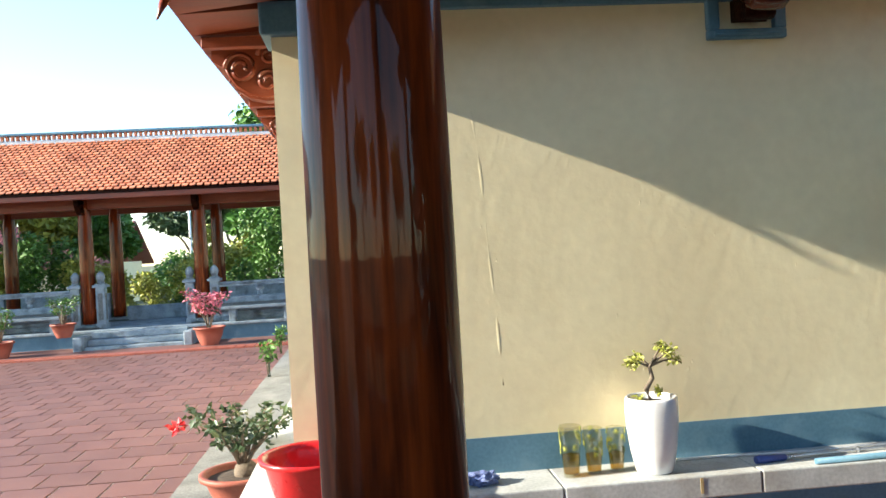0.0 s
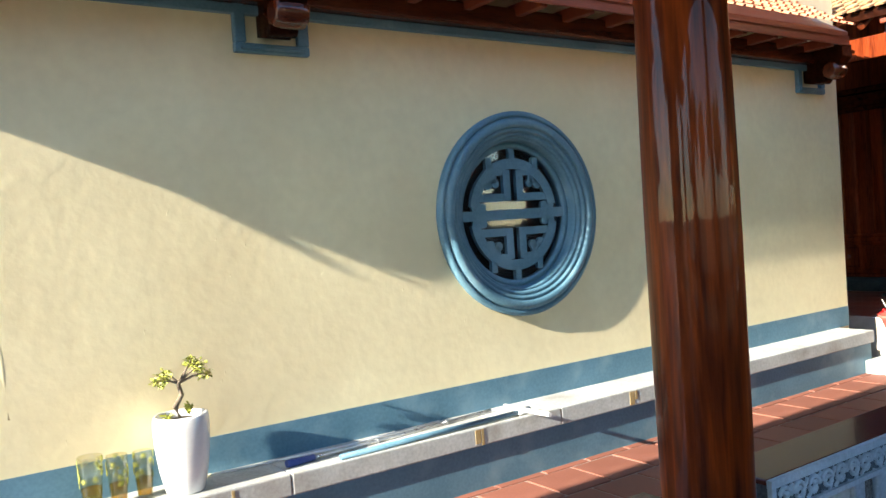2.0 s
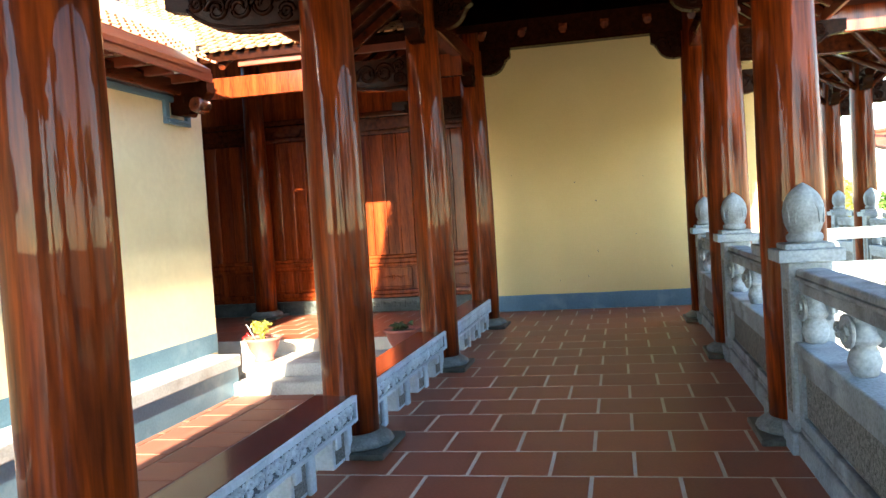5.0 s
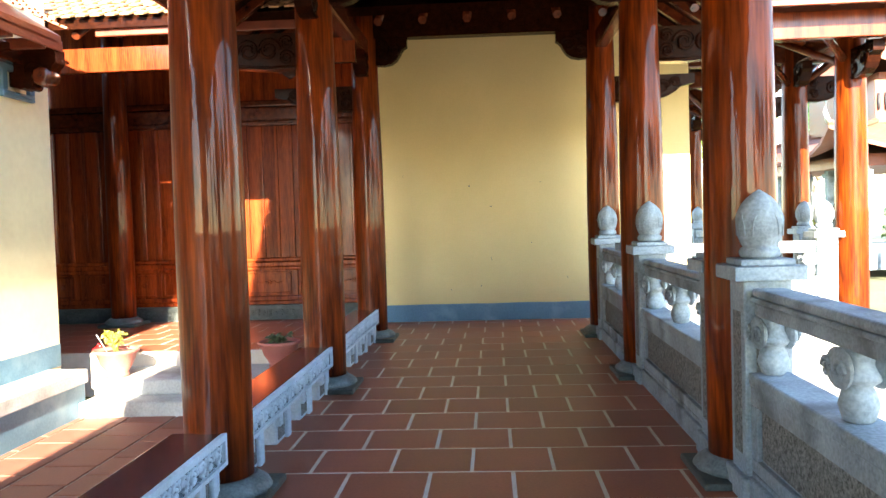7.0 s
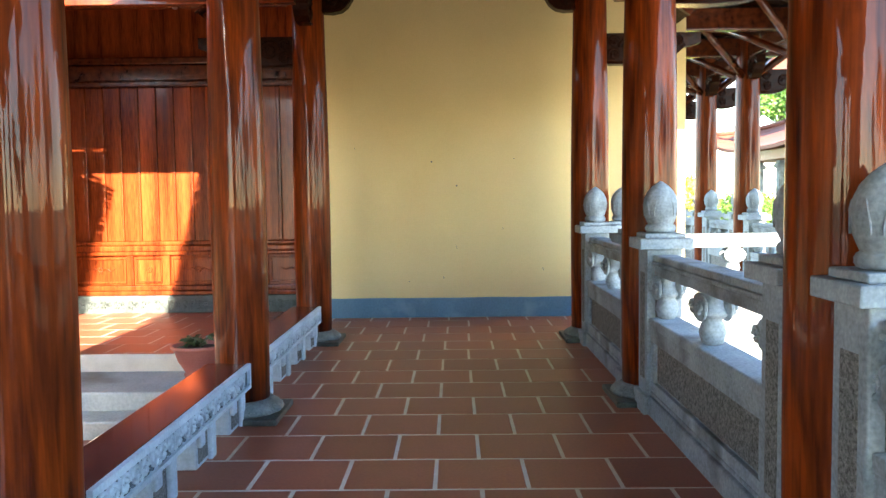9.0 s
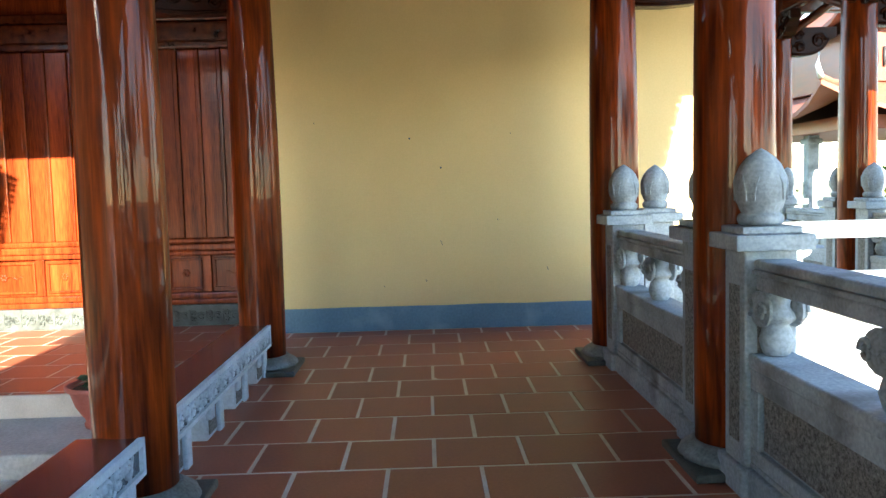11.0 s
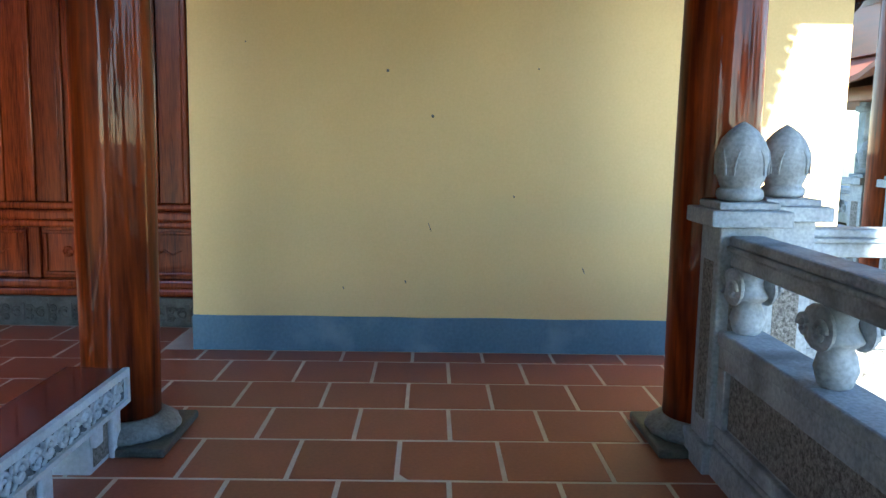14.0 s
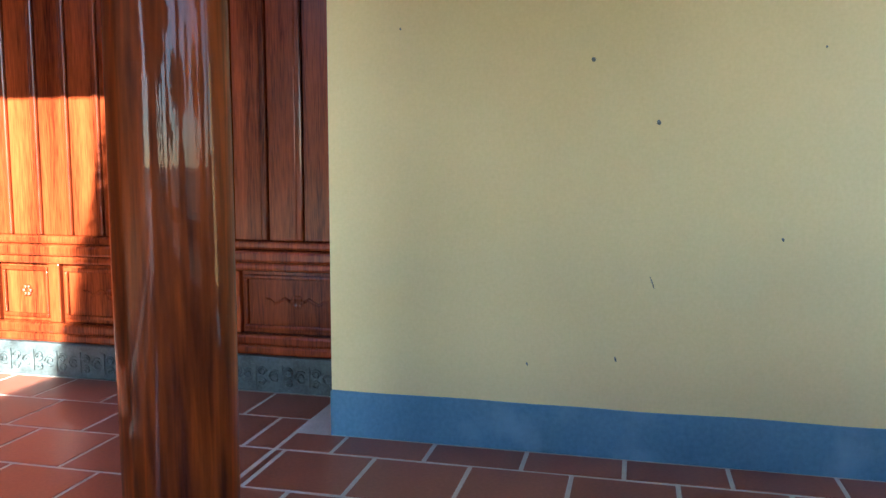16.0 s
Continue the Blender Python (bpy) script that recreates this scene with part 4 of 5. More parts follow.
def limbs(bm, rnd, base, way, length, r, depth, tips):
    pts, p, d = [Vector(base)], Vector(base), Vector(way).normalized()
    n = 5
    for i in range(n):
        d = (d + Vector((rnd.gauss(0, 0.16), rnd.gauss(0, 0.16), rnd.gauss(0.05, 0.1)))).normalized()
        p = p + d * length / n
        pts.append(p.copy())
    tube(bm, pts, [r * (1 - 0.45 * i / n) for i in range(n + 1)], 7)
    if depth == 0:
        tips.append(pts[-1])
        tips.append(pts[-2])
        return
    for k in range(3):
        a = rnd.uniform(0, 2 * math.pi)
        w = (d + 0.9 * Vector((math.cos(a), math.sin(a), rnd.uniform(-0.1, 0.5)))).normalized()
        limbs(bm, rnd, pts[-1 - (k % 2)], w, length * rnd.uniform(0.55, 0.75), r * 0.5, depth - 1, tips)


def tree(x, y, z, h, seed, mat=M_LEAF, n=5200, leaf=0.26, label="leafy green broadleaf tree behind the gallery", wide=0.10):
    t = thing("tree", label, "tree", pose(x, y, z))
    rnd = random.Random(seed)
    bm = bmesh.new()
    tips = []
    limbs(bm, rnd, (0, 0, -0.1), (rnd.uniform(-0.1, 0.1), rnd.uniform(-0.1, 0.1), 1), h * 0.42, 0.028 * h, 2, tips)
    part("trunk", bm, M_BARK, t, "forked grey-brown trunk")
    spots = [(tuple(q), (h * wide, h * wide, h * wide * 0.7)) for q in tips]
    leaves_mesh("crown", mat, t, spots, n, leaf, seed)
    return t


def bush(x, y, z, w, h, seed, mat, n=2600, leaf=0.16, label="dense yellow-green shrub behind the gallery"):
    t = thing("shrub", label, "shrub", pose(x, y, z))
    rnd = random.Random(seed)
    bm = bmesh.new()
    spots = []
    for k in range(9):
        a = rnd.uniform(0, 6.28)
        e = (math.cos(a) * w * rnd.uniform(0.2, 0.9), math.sin(a) * w * rnd.uniform(0.2, 0.9), h * rnd.uniform(0.35, 0.95))
        tube(bm, [(0, 0, 0), (e[0] * 0.4, e[1] * 0.4, e[2] * 0.6), e], [0.03, 0.02, 0.008], 5)
        spots.append((e, (w * 0.35, w * 0.35, h * 0.22)))
    part("stems", bm, M_BARK, t)
    leaves_mesh("foliage", mat, t, spots, n, leaf, seed)
    return t


def pot(name, label, m, profile, mat, soil_z, soil_r, category="flower pot"):
    t = thing(name, label, category, m)
    bm = bmesh.new()
    lathe(bm, profile, 36)
    part("pot", bm, mat, t)
    bm = bmesh.new()
    lathe(bm, [(soil_r, soil_z - 0.02), (soil_r, soil_z), (soil_r * 0.5, soil_z + 0.012), (0.01, soil_z + 0.015)], 24)
    part("soil", bm, M_SOIL, t)
    return t


def pot_profile(r0, r1, h, lip=0.02, wall=0.02):
    out = [(r0, 0), (r0 * 1.05, 0.02), ((r0 + r1) / 2 * 1.06, h * 0.5), (r1 * 0.97, h - 0.045), (r1 + lip, h - 0.04), (r1 + lip, h - 0.005), (r1 + lip - 0.008, h)]
    return out + [(r1 - wall * 0.4, h), (r1 - wall, h - 0.02), (r1 - wall * 1.2, h - 0.06), (0.01, h - 0.065)]


def stems(parent, rnd, base_z, n, h, spread, r, mat=M_BARK, bend=0.3):
    tips = []
    for k in range(n):
        bm = bmesh.new()
        a = 2 * math.pi * (k + rnd.random()) / n
        q = spread * rnd.uniform(0.5, 1.0)
        pts = [(0.02 * math.cos(a), 0.02 * math.sin(a), base_z)]
        for i in range(1, 5):
            t = i / 4
            pts.append((math.cos(a + bend * t) * q * t + rnd.gauss(0, 0.012), math.sin(a + bend * t) * q * t + rnd.gauss(0, 0.012), base_z + h * (t ** 0.8) * rnd.uniform(0.85, 1.05)))
        tube(bm, pts, [r, r * 0.8, r * 0.6, r * 0.45, r * 0.3], 6)
        tips += pts[2:]
        part("stem", bm, mat, parent)
    return tips


# white planter with a small bent tree
PX, PY = 1.97, 5.40
planter = thing("planter", "tall white glazed planter with a small bonsai on the ledge", "planter", pose(PX, PY, 0.0))
bm = bmesh.new()
lathe(bm, [(0.115, 0.0), (0.125, 0.01), (0.155, 0.15), (0.172, 0.3), (0.178, 0.42), (0.174, 0.485), (0.168, 0.50), (0.155, 0.502), (0.15, 0.49), (0.148, 0.45), (0.01, 0.445)], 40, ripple=lambda a, z: 0.02 * math.cos(6 * a) if z > 0.1 else 0)
part("pot", bm, M_WHITE, planter, "white glazed faceted pot")
bm = bmesh.new()
lathe(bm, [(0.146, 0.44), (0.146, 0.455), (0.08, 0.47), (0.005, 0.475)], 24)
part("soil", bm, M_SOIL, planter)
bm = bmesh.new()
bon = [(0, 0, 0.46), (-0.03, 0, 0.55), (0.02, 0.01, 0.62), (0.0, 0, 0.70), (0.05, 0, 0.76)]
tube(bm, bon, [0.022, 0.02, 0.017, 0.013, 0.008], 8)
arms = [(-0.12, 0.0, 0.72), (-0.08, 0.03, 0.76), (0.14, -0.02, 0.80), (0.18, 0.01, 0.74), (0.10, 0.02, 0.83)]
for a in arms:
    tube(bm, [bon[3], tuple((p + q) / 2 + 0.01 for p, q in zip(bon[3], a)), a], [0.01, 0.007, 0.004], 6)
part("bonsai_stem", bm, M_BARK, planter, "pale bent bonsai stem")
leaves_mesh("bonsai_leaves", M_LEAFY, planter, [(a, (0.05, 0.05, 0.035)) for a in arms] + [((-0.09, 0, 0.49), (0.04, 0.04, 0.03)), ((0.06, 0, 0.53), (0.02, 0.02, 0.03))], 430, 0.034, 11, label="small yellow-green leaves")

# three glasses with yellow liquid
for k, (x, y, h, r) in enumerate(((1.41, 5.43, 0.34, 0.072), (1.57, 5.45, 0.31, 0.065), (1.73, 5.46, 0.30, 0.062))):
    g = thing("drinking_glass", "tall patterned glass half full of yellow liquid", "glass", pose(x, y, 0), "glasses on the ledge")
    bm = bmesh.new()
    lathe(bm, [(r * 0.72, 0), (r * 0.76, 0.01), (r * 0.9, h * 0.5), (r, h), (r - 0.005, h), (r * 0.9 - 0.006, h * 0.5), (r * 0.7, 0.02), (0.003, 0.018)], 28, ripple=lambda a, z: 0.03 * math.cos(8 * a))
    part("tumbler", bm, M_CUP, g)
    bm = bmesh.new()
    lathe(bm, [(r * 0.66, 0.024), (r * 0.84, h * 0.42), (0.003, h * 0.42)], 24)
    part("liquid", bm, M_TEA, g, "yellow liquid")
    bm = bmesh.new()
    rnd = random.Random(k)
    for i in range(16):
        a, z = rnd.uniform(0, 6.28), rnd.uniform(h * 0.45, h * 0.95)
        rr = r * (0.8 + 0.2 * z / h) * 1.03
        c = Vector((rr * math.cos(a), rr * math.sin(a), z))
        for q in range(4):
            b = q * math.pi / 4
            e = Vector((-math.sin(a) * math.cos(b), math.cos(a) * math.cos(b), math.sin(b))) * 0.022
            tube(bm, [tuple(c - e), tuple(c + e)], 0.0022, 4)
    part("flower_print", bm, M_LEAFY, g, "printed golden flowers")

# poles on the ledge
pole = thing("pipe_squeegee", "grey pipe with a white cross pipe lying on the ledge", "pole")
bm = bmesh.new()
tube(bm, [(3.01, 5.232, 0.022), (4.69, 5.25, 0.03)], 0.02, 12)
part("shaft_pipe", bm, M_BLUE, pole, "long grey plastic pipe")
bm = bmesh.new()
tube(bm, [(4.75, 5.52, 0.03), (4.74, 5.25, 0.035), (4.74, 4.94, 0.045)], 0.02, 12)
part("cross_pipe", bm, M_PIPE, pole, "white cross pipe")
bm = bmesh.new()
tube(bm, [(4.66, 5.25, 0.031), (4.79, 5.251, 0.034)], 0.027, 12)
part("tee_joint", bm, M_PIPE, pole, "white tee joint")
mop = thing("mop_pole", "steel mop pole with blue plastic grip on the ledge", "pole")
bm = bmesh.new()
tube(bm, [(2.82, 5.38, 0.02), (4.6, 5.53, 0.02)], 0.012, 10)
tube(bm, [(3.42, 5.43, 0.018), (3.44, 5.432, 0.018)], 0.02, 10)
tube(bm, [(4.1, 5.487, 0.018), (4.12, 5.489, 0.018)], 0.02, 10)
part("tube", bm, M_STEEL, mop, "thin steel tube")
bm = bmesh.new()
tube(bm, [(2.66, 5.365, 0.024), (2.70, 5.369, 0.024), (2.88, 5.385, 0.022)], [0.026, 0.03, 0.022], 12)
part("grip", bm, M_BLUEP, mop, "dark blue plastic grip")
rod = thing("steel_rod", "thin pale rod lying along the wall on the ledge", "rod")
bm = bmesh.new()
tube(bm, [(2.15, 5.58, 0.012), (3.2, 5.50, 0.014), (4.1, 5.58, 0.014)], 0.009, 8)
part("rod", bm, M_PIPE, rod)
cloth = thing("blue_cloth", "crumpled blue and white cloth on the ledge", "cloth", pose(0.80, 5.42, 0.0))
bm = bmesh.new()
bmesh.ops.create_icosphere(bm, subdivisions=4, radius=1.0)
for v in bm.verts:
    k = 1 + 0.35 * noise.noise(v.co * 3.1) + 0.18 * noise.noise(v.co * 7.0)
    v.co = Vector((v.co.x * 0.11 * k, v.co.y * 0.08 * k, max(0.0, 0.035 + v.co.z * 0.05 * k)))
part("cloth_body", bm, M_CLOTH, cloth)

# pink pots on the porch steps
for x, y, z, seed, leafy in ((10.74, 5.08, -0.173, 1, True), (11.13, 3.26, -0.173, 2, False)):
    p = pot("flower_pot", "pink clay pot with young yellow-green succulent" if leafy else "pink clay pot with small dark green plant", pose(x, y, z), [(0.13, 0), (0.135, 0.03), (0.12, 0.05), (0.19, 0.16), (0.225, 0.27), (0.255, 0.285), (0.26, 0.315), (0.25, 0.32), (0.225, 0.31), (0.21, 0.27), (0.01, 0.265)], M_PINK, 0.285, 0.205)
    rnd = random.Random(seed)
    tips = stems(p, rnd, 0.28, 6 if leafy else 5, 0.24 if leafy else 0.10, 0.10, 0.008, M_LEAFY if leafy else M_BARK)
    leaves_mesh("leaves", M_LEAFY if leafy else M_LEAFD, p, [(t, (0.035, 0.035, 0.03)) for t in tips], 110, 0.075, seed)
    if leafy:
        bm = bmesh.new()
        tube(bm, [(-0.12, 0.05, 0.3), (-0.22, 0.12, 0.52)], 0.004, 5)
        part("stick", bm, M_PIPE, p, "thin pale stick")
slip = thing("red_slipper", "small red plastic slipper on the porch floor", "slipper", pose(11.6, 5.75, 0.0))
bm = bmesh.new()
bmesh.ops.create_uvsphere(bm, u_segments=16, v_segments=8, radius=1, matrix=Matrix.LocRotScale((0, 0, 0.025), None, (0.13, 0.05, 0.025)))
tube(bm, [(0.03, -0.05, 0.02), (0.05, 0, 0.075), (0.03, 0.05, 0.02)], 0.015, 8)
part("slipper_body", bm, M_RED, slip)

# courtyard pots and basin by the corner
bowl = pot("bonsai_pot", "red clay bowl pot with a bushy desert rose", pose(-1.0, 7.05, -0.5), pot_profile(0.20, 0.33, 0.30, 0.035), M_CLAY, 0.25, 0.30)
rnd = random.Random(21)
bm = bmesh.new()
bmesh.ops.create_icosphere(bm, subdivisions=3, radius=0.10, matrix=Matrix.Translation((0.02, 0, 0.29)))
part("root", bm, M_BARK, bowl, "swollen grey root")
tips = stems(bowl, rnd, 0.33, 16, 0.46, 0.46, 0.017)
leaves_mesh("leaves", M_LEAFD, bowl, [(t, (0.06, 0.06, 0.05)) for t in tips], 700, 0.075, 22)
leaves_mesh("flowers", M_RED, bowl, [((-0.50, -0.1, 0.72), (0.05, 0.05, 0.03))], 26, 0.07, 23, label="red flowers")
basin = thing("plastic_basin", "bright red round plastic basin on the ledge corner", "basin", pose(-0.27, 5.28, 0.0))
bm = bmesh.new()
lathe(bm, [(0.22, 0.0), (0.24, 0.01), (0.31, 0.28), (0.345, 0.30), (0.35, 0.325), (0.34, 0.33), (0.305, 0.32), (0.295, 0.28), (0.225, 0.03), (0.01, 0.03)], 48)
part("basin_body", bm, M_RED, basin)
for x, y, h, seed in ((-1.66, 14.3, 0.62, 31), (-1.8, 17.6, 0.55, 32)):
    w = thing("weed", "small leafy weed growing from the gutter", "weed", pose(x, y, -0.5), "gutter weeds")
    tips = stems(w, random.Random(seed), 0.0, 5, h, 0.12, 0.008, M_LEAFD)
    leaves_mesh("leaves", M_LEAF, w, [(t, (0.09, 0.09, 0.07)) for t in tips], 160, 0.10, seed)
solid("gutter", M_GUTTER, (-1.72, -0.76, NY - 0.42, 21.5, -0.515, -0.496), "weathered cement gutter strip along the side building")

# ---- far gallery across the yard ----
built_before = set(scene.objects)
FY, FB, FZ = 24.2, 27.0, 0.05
far = thing("far_gallery", "red tiled gallery with timber columns across the yard", "gallery", kind="structure")
boxes("platform", M_BLUE, far, [(-24, 3.0, 23.6, 28, -0.55, FZ - 0.08)], "blue-grey painted platform", 0.01)
boxes("platform_slab", M_STONE, far, [(-24, 3.0, 23.5, 28, FZ - 0.08, FZ)], bevel=0.015)
for i in range(3):
    boxes("step", M_STONE, far, [(-6.95, -4.35, 22.7 + 0.3 * i, 23.55, -0.5 + 0.17 * i - (0.03 if i == 0 else 0), -0.34 + 0.17 * i)], bevel=0.015)
for x in (-7.1, -4.2):
    boxes("stair_cheek", M_STONE, far, [(x - 0.12, x + 0.12, 22.6, 23.5, -0.53, -0.05)], bevel=0.03)
FXS = (-17.0, -13.75, -10.5, -7.25, -4.05, -0.8, 2.4)
for x in FXS:
    column(x, FY, 4.3, 0.2, "far gallery columns").matrix_basis = pose(x, FY, FZ)
    column(x, FB, 4.3, 0.2, "far gallery columns").matrix_basis = pose(x, FB, FZ)
    b = curl_bracket(pose(x, FY - 0.18, 3.3, 0, 0, -90), 0.8)
for a, b in zip(FXS, FXS[1:]):
    mid = a == -7.25
    if not mid:
        o = balustrade(pose(a + 0.3, FY, FZ), b - a - 0.6)
        bench_y = FY - 0.45
        s = thing("stone_bench", "grey stone bench in front of the far balustrade", "bench", pose(a + 0.5, bench_y, FZ), "far gallery benches")
        boxes("seat", M_STONE, s, [(0, b - a - 1.0, -0.2, 0.2, 0.36, 0.44)], bevel=0.01)
        for lx in (0.3, b - a - 1.4):
            boxes("leg", M_STONE, s, [(lx, lx + 0.2, -0.15, 0.15, 0, 0.36)], bevel=0.01)
    boxes("back_parapet", M_STONE, far, [(a + 0.25, b - 0.25, FB - 0.08, FB + 0.08, FZ, FZ + (0.45 if mid else 0.9))], bevel=0.02)
for x in (-10.15, -7.6, -6.9, -4.4, -3.7, -1.15):
    q = post(x, FY)
    q.matrix_basis = pose(x, FY, FZ)
boxes("eave_beam", M_REDPAINT, far, [(-24, 3.2, FY - 0.12, FY + 0.12, 3.46, 3.82)], "red-brown eave beam", 0.01)
boxes("back_beam", M_REDPAINT, far, [(-24, 3.2, FB - 0.12, FB + 0.12, 3.46, 3.82)], bevel=0.01)
boxes("fascia", M_REDPAINT, far, [(-24, 3.4, 22.86, 22.92, 3.66, 3.80)], bevel=0.01)
bm = bmesh.new()
slab(bm, [(-24, 22.9, 3.80), (3.4, 22.9, 3.80), (3.4, 25.6, 5.5), (-24, 25.6, 5.5)], 0.08)
slab(bm, [(-24, 28.3, 3.80), (3.4, 28.3, 3.80), (3.4, 25.6, 5.5), (-24, 25.6, 5.5)], 0.08)
part("roof_boards", bm, M_CARVE, far, "dark timber roof boards")
roof_tiles(far, (-20, 22.8, 3.86), (1, 0, 0), (0, 2.8, 1.76), 115, 19, M_ROOF, 0.2, 0.175)
boxes("ridge", M_RIDGE, far, [(-24, 3.5, 25.5, 25.7, 5.53, 5.72)], "pale mortar ridge", 0.03)
boxes("ridge_cap", M_BLUE, far, [(-24, 3.5, 25.45, 25.75, 5.86, 5.94)], "blue-grey ridge cap", 0.02)
rnd = random.Random(6)
for i in range(150):
    boxes("ridge_lattice_tile", M_ROOF, far, [(-19.6 + i * 0.15, -19.6 + i * 0.15 + 0.075, 25.54, 25.66, 5.72, 5.86)], bevel=0)
kerb = thing("brick_kerb", "red brick kerb step along the far side of the yard", "kerb", kind="structure")
for i in range(60):
    boxes("brick", M_CLAY, kerb, [(-16 + i * 0.25, -15.76 + i * 0.25, 21.3, 21.75, -0.52, -0.42)], bevel=0.006)
solid("upper_yard", M_YTILE, (-24, 3, 21.75, 23.6, -0.54, -0.425), "red tiled strip before the far gallery")
for x, y, s, seed, flower in ((-8.9, 22.2, 1.0, 41, False), (-3.55, 22.25, 1.15, 42, True), (-11.3, 22.9, 0.8, 43, False), (-7.55, 22.95, 0.9, 44, False)):
    p = pot("flower_pot", "red clay pot with pink flowering bougainvillea" if flower else "red clay pot with thin green shrub", pose(x, y, -0.425 if y < 22.9 else -0.05), pot_profile(0.2 * s, 0.34 * s, 0.42 * s, 0.03), M_CLAY, 0.36 * s, 0.3 * s)
    tips = stems(p, random.Random(seed), 0.36 * s, 9, 0.85 * s, 0.5 * s, 0.02)
    leaves_mesh("leaves", M_LEAF if not flower else M_LEAFD, p, [(t, (0.12, 0.12, 0.1)) for t in tips], 360, 0.10, seed)
    if flower:
        leaves_mesh("flowers", M_PETAL, p, [(t, (0.16, 0.16, 0.12)) for t in tips], 650, 0.11, seed + 50, label="pink flowers")

# trees, shrubs and distance behind the far gallery
for i, (x, y, h, m) in enumerate(((-12.8, 31, 7.2, M_LEAFY), (-9.6, 34, 5.5, M_LEAF), (-2.4, 31.5, 10.5, M_LEAF), (-0.6, 30.5, 9.0, M_LEAF), (-8.0, 60, 9, M_LEAFD), (-17, 33, 6.5, M_LEAFY), (-13.5, 64, 8, M_LEAFD), (-5.0, 48, 7, M_LEAF), (-22, 66, 9, M_LEAFD), (2, 33, 10, M_LEAF), (-26, 45, 9, M_LEAF))):
    tree(x, y, -0.6, h, 60 + i, m, 8500 if y < 40 else 4000, 0.34 if y < 40 else 0.6, wide=0.13)
for i, (x, y, w, h, m) in enumerate(((-6.9, 30.0, 1.1, 1.9, M_LEAFY), (-5.3, 31.0, 1.2, 2.4, M_LEAFY), (-9.0, 30.5, 1.0, 1.6, M_LEAF), (-3.6, 29.6, 1.0, 2.2, M_LEAF), (-1.5, 29.4, 1.1, 2.4, M_LEAF), (-11.5, 30.2, 1.2, 1.8, M_LEAFY), (-14.5, 30, 1.3, 1.6, M_LEAF), (-6.0, 29.5, 0.8, 1.2, M_LEAF))):
    bush(x, y, -0.6, w, h, 90 + i, m)
for i, (x, y, w, h, m) in enumerate(((-13.0, 30.6, 1.7, 3.4, M_LEAFY), (-11.2, 31.2, 1.5, 3.8, M_LEAF), (-9.2, 31.4, 1.3, 2.6, M_LEAFY), (-2.9, 30.8, 1.5, 4.2, M_LEAF), (-1.0, 30.6, 1.6, 4.4, M_LEAF), (-4.6, 33.0, 1.5, 3.4, M_LEAFY), (-6.4, 36, 1.8, 2.6, M_LEAF), (-8.4, 40, 2.0, 3.0, M_LEAF), (-5.8, 44, 2.2, 3.2, M_LEAF))):
    bush(x, y, -0.6, w, h, 200 + i, m, 4200, 0.2)
house = thing("distant_house", "low house with a maroon corrugated roof behind trees", "house", pose(-19, 52, -0.6))
boxes("wall", M_PLASTER, house, [(-5, 5, -3, 3, 0, 2.6)], bevel=0)
bm = bmesh.new()
slab(bm, [(-5.6, -3.8, 2.4), (5.6, -3.8, 2.4), (5.6, 0, 5.0), (-5.6, 0, 5.0)], 0.1)
slab(bm, [(-5.6, 3.8, 2.4), (5.6, 3.8, 2.4), (5.6, 0, 5.0), (-5.6, 0, 5.0)], 0.1)
part("roof", bm, M_MAROON, house, "maroon corrugated roof")
bm = bmesh.new()
for i in range(56):
    tube(bm, [(-5.5 + i * 0.2, -3.8, 2.52), (-5.5 + i * 0.2, 0, 5.12)], 0.05, 5)
part("roof_ribs", bm, M_MAROON, house, kind="stuff")
for x in (-11.0, -8.2):
    lp = thing("street_lamp", "tall pale metal street lamp pole beyond the trees", "street lamp", pose(x, 56 if x < -10 else 62, -0.6))
    bm = bmesh.new()
    lathe(bm, [(0.11, 0), (0.09, 3), (0.06, 8.5)], 12)
    part("pole", bm, M_PIPE, lp)
    bm = bmesh.new()
    tube(bm, [(0, 0, 8.4), (0.5, 0, 8.8), (1.1, 0, 8.85)], [0.05, 0.045, 0.09], 8)
    part("lamp_arm", bm, M_PIPE, lp)

# the far side of the yard lies at nine tenths of these distances
FAR = Matrix.Translation((-0.54, 0.012, -0.08)) @ Matrix.Scale(0.9, 4)
for ob in set(scene.objects) - built_before:
    if ob.parent is None:
        ob.matrix_basis = FAR @ ob.matrix_basis

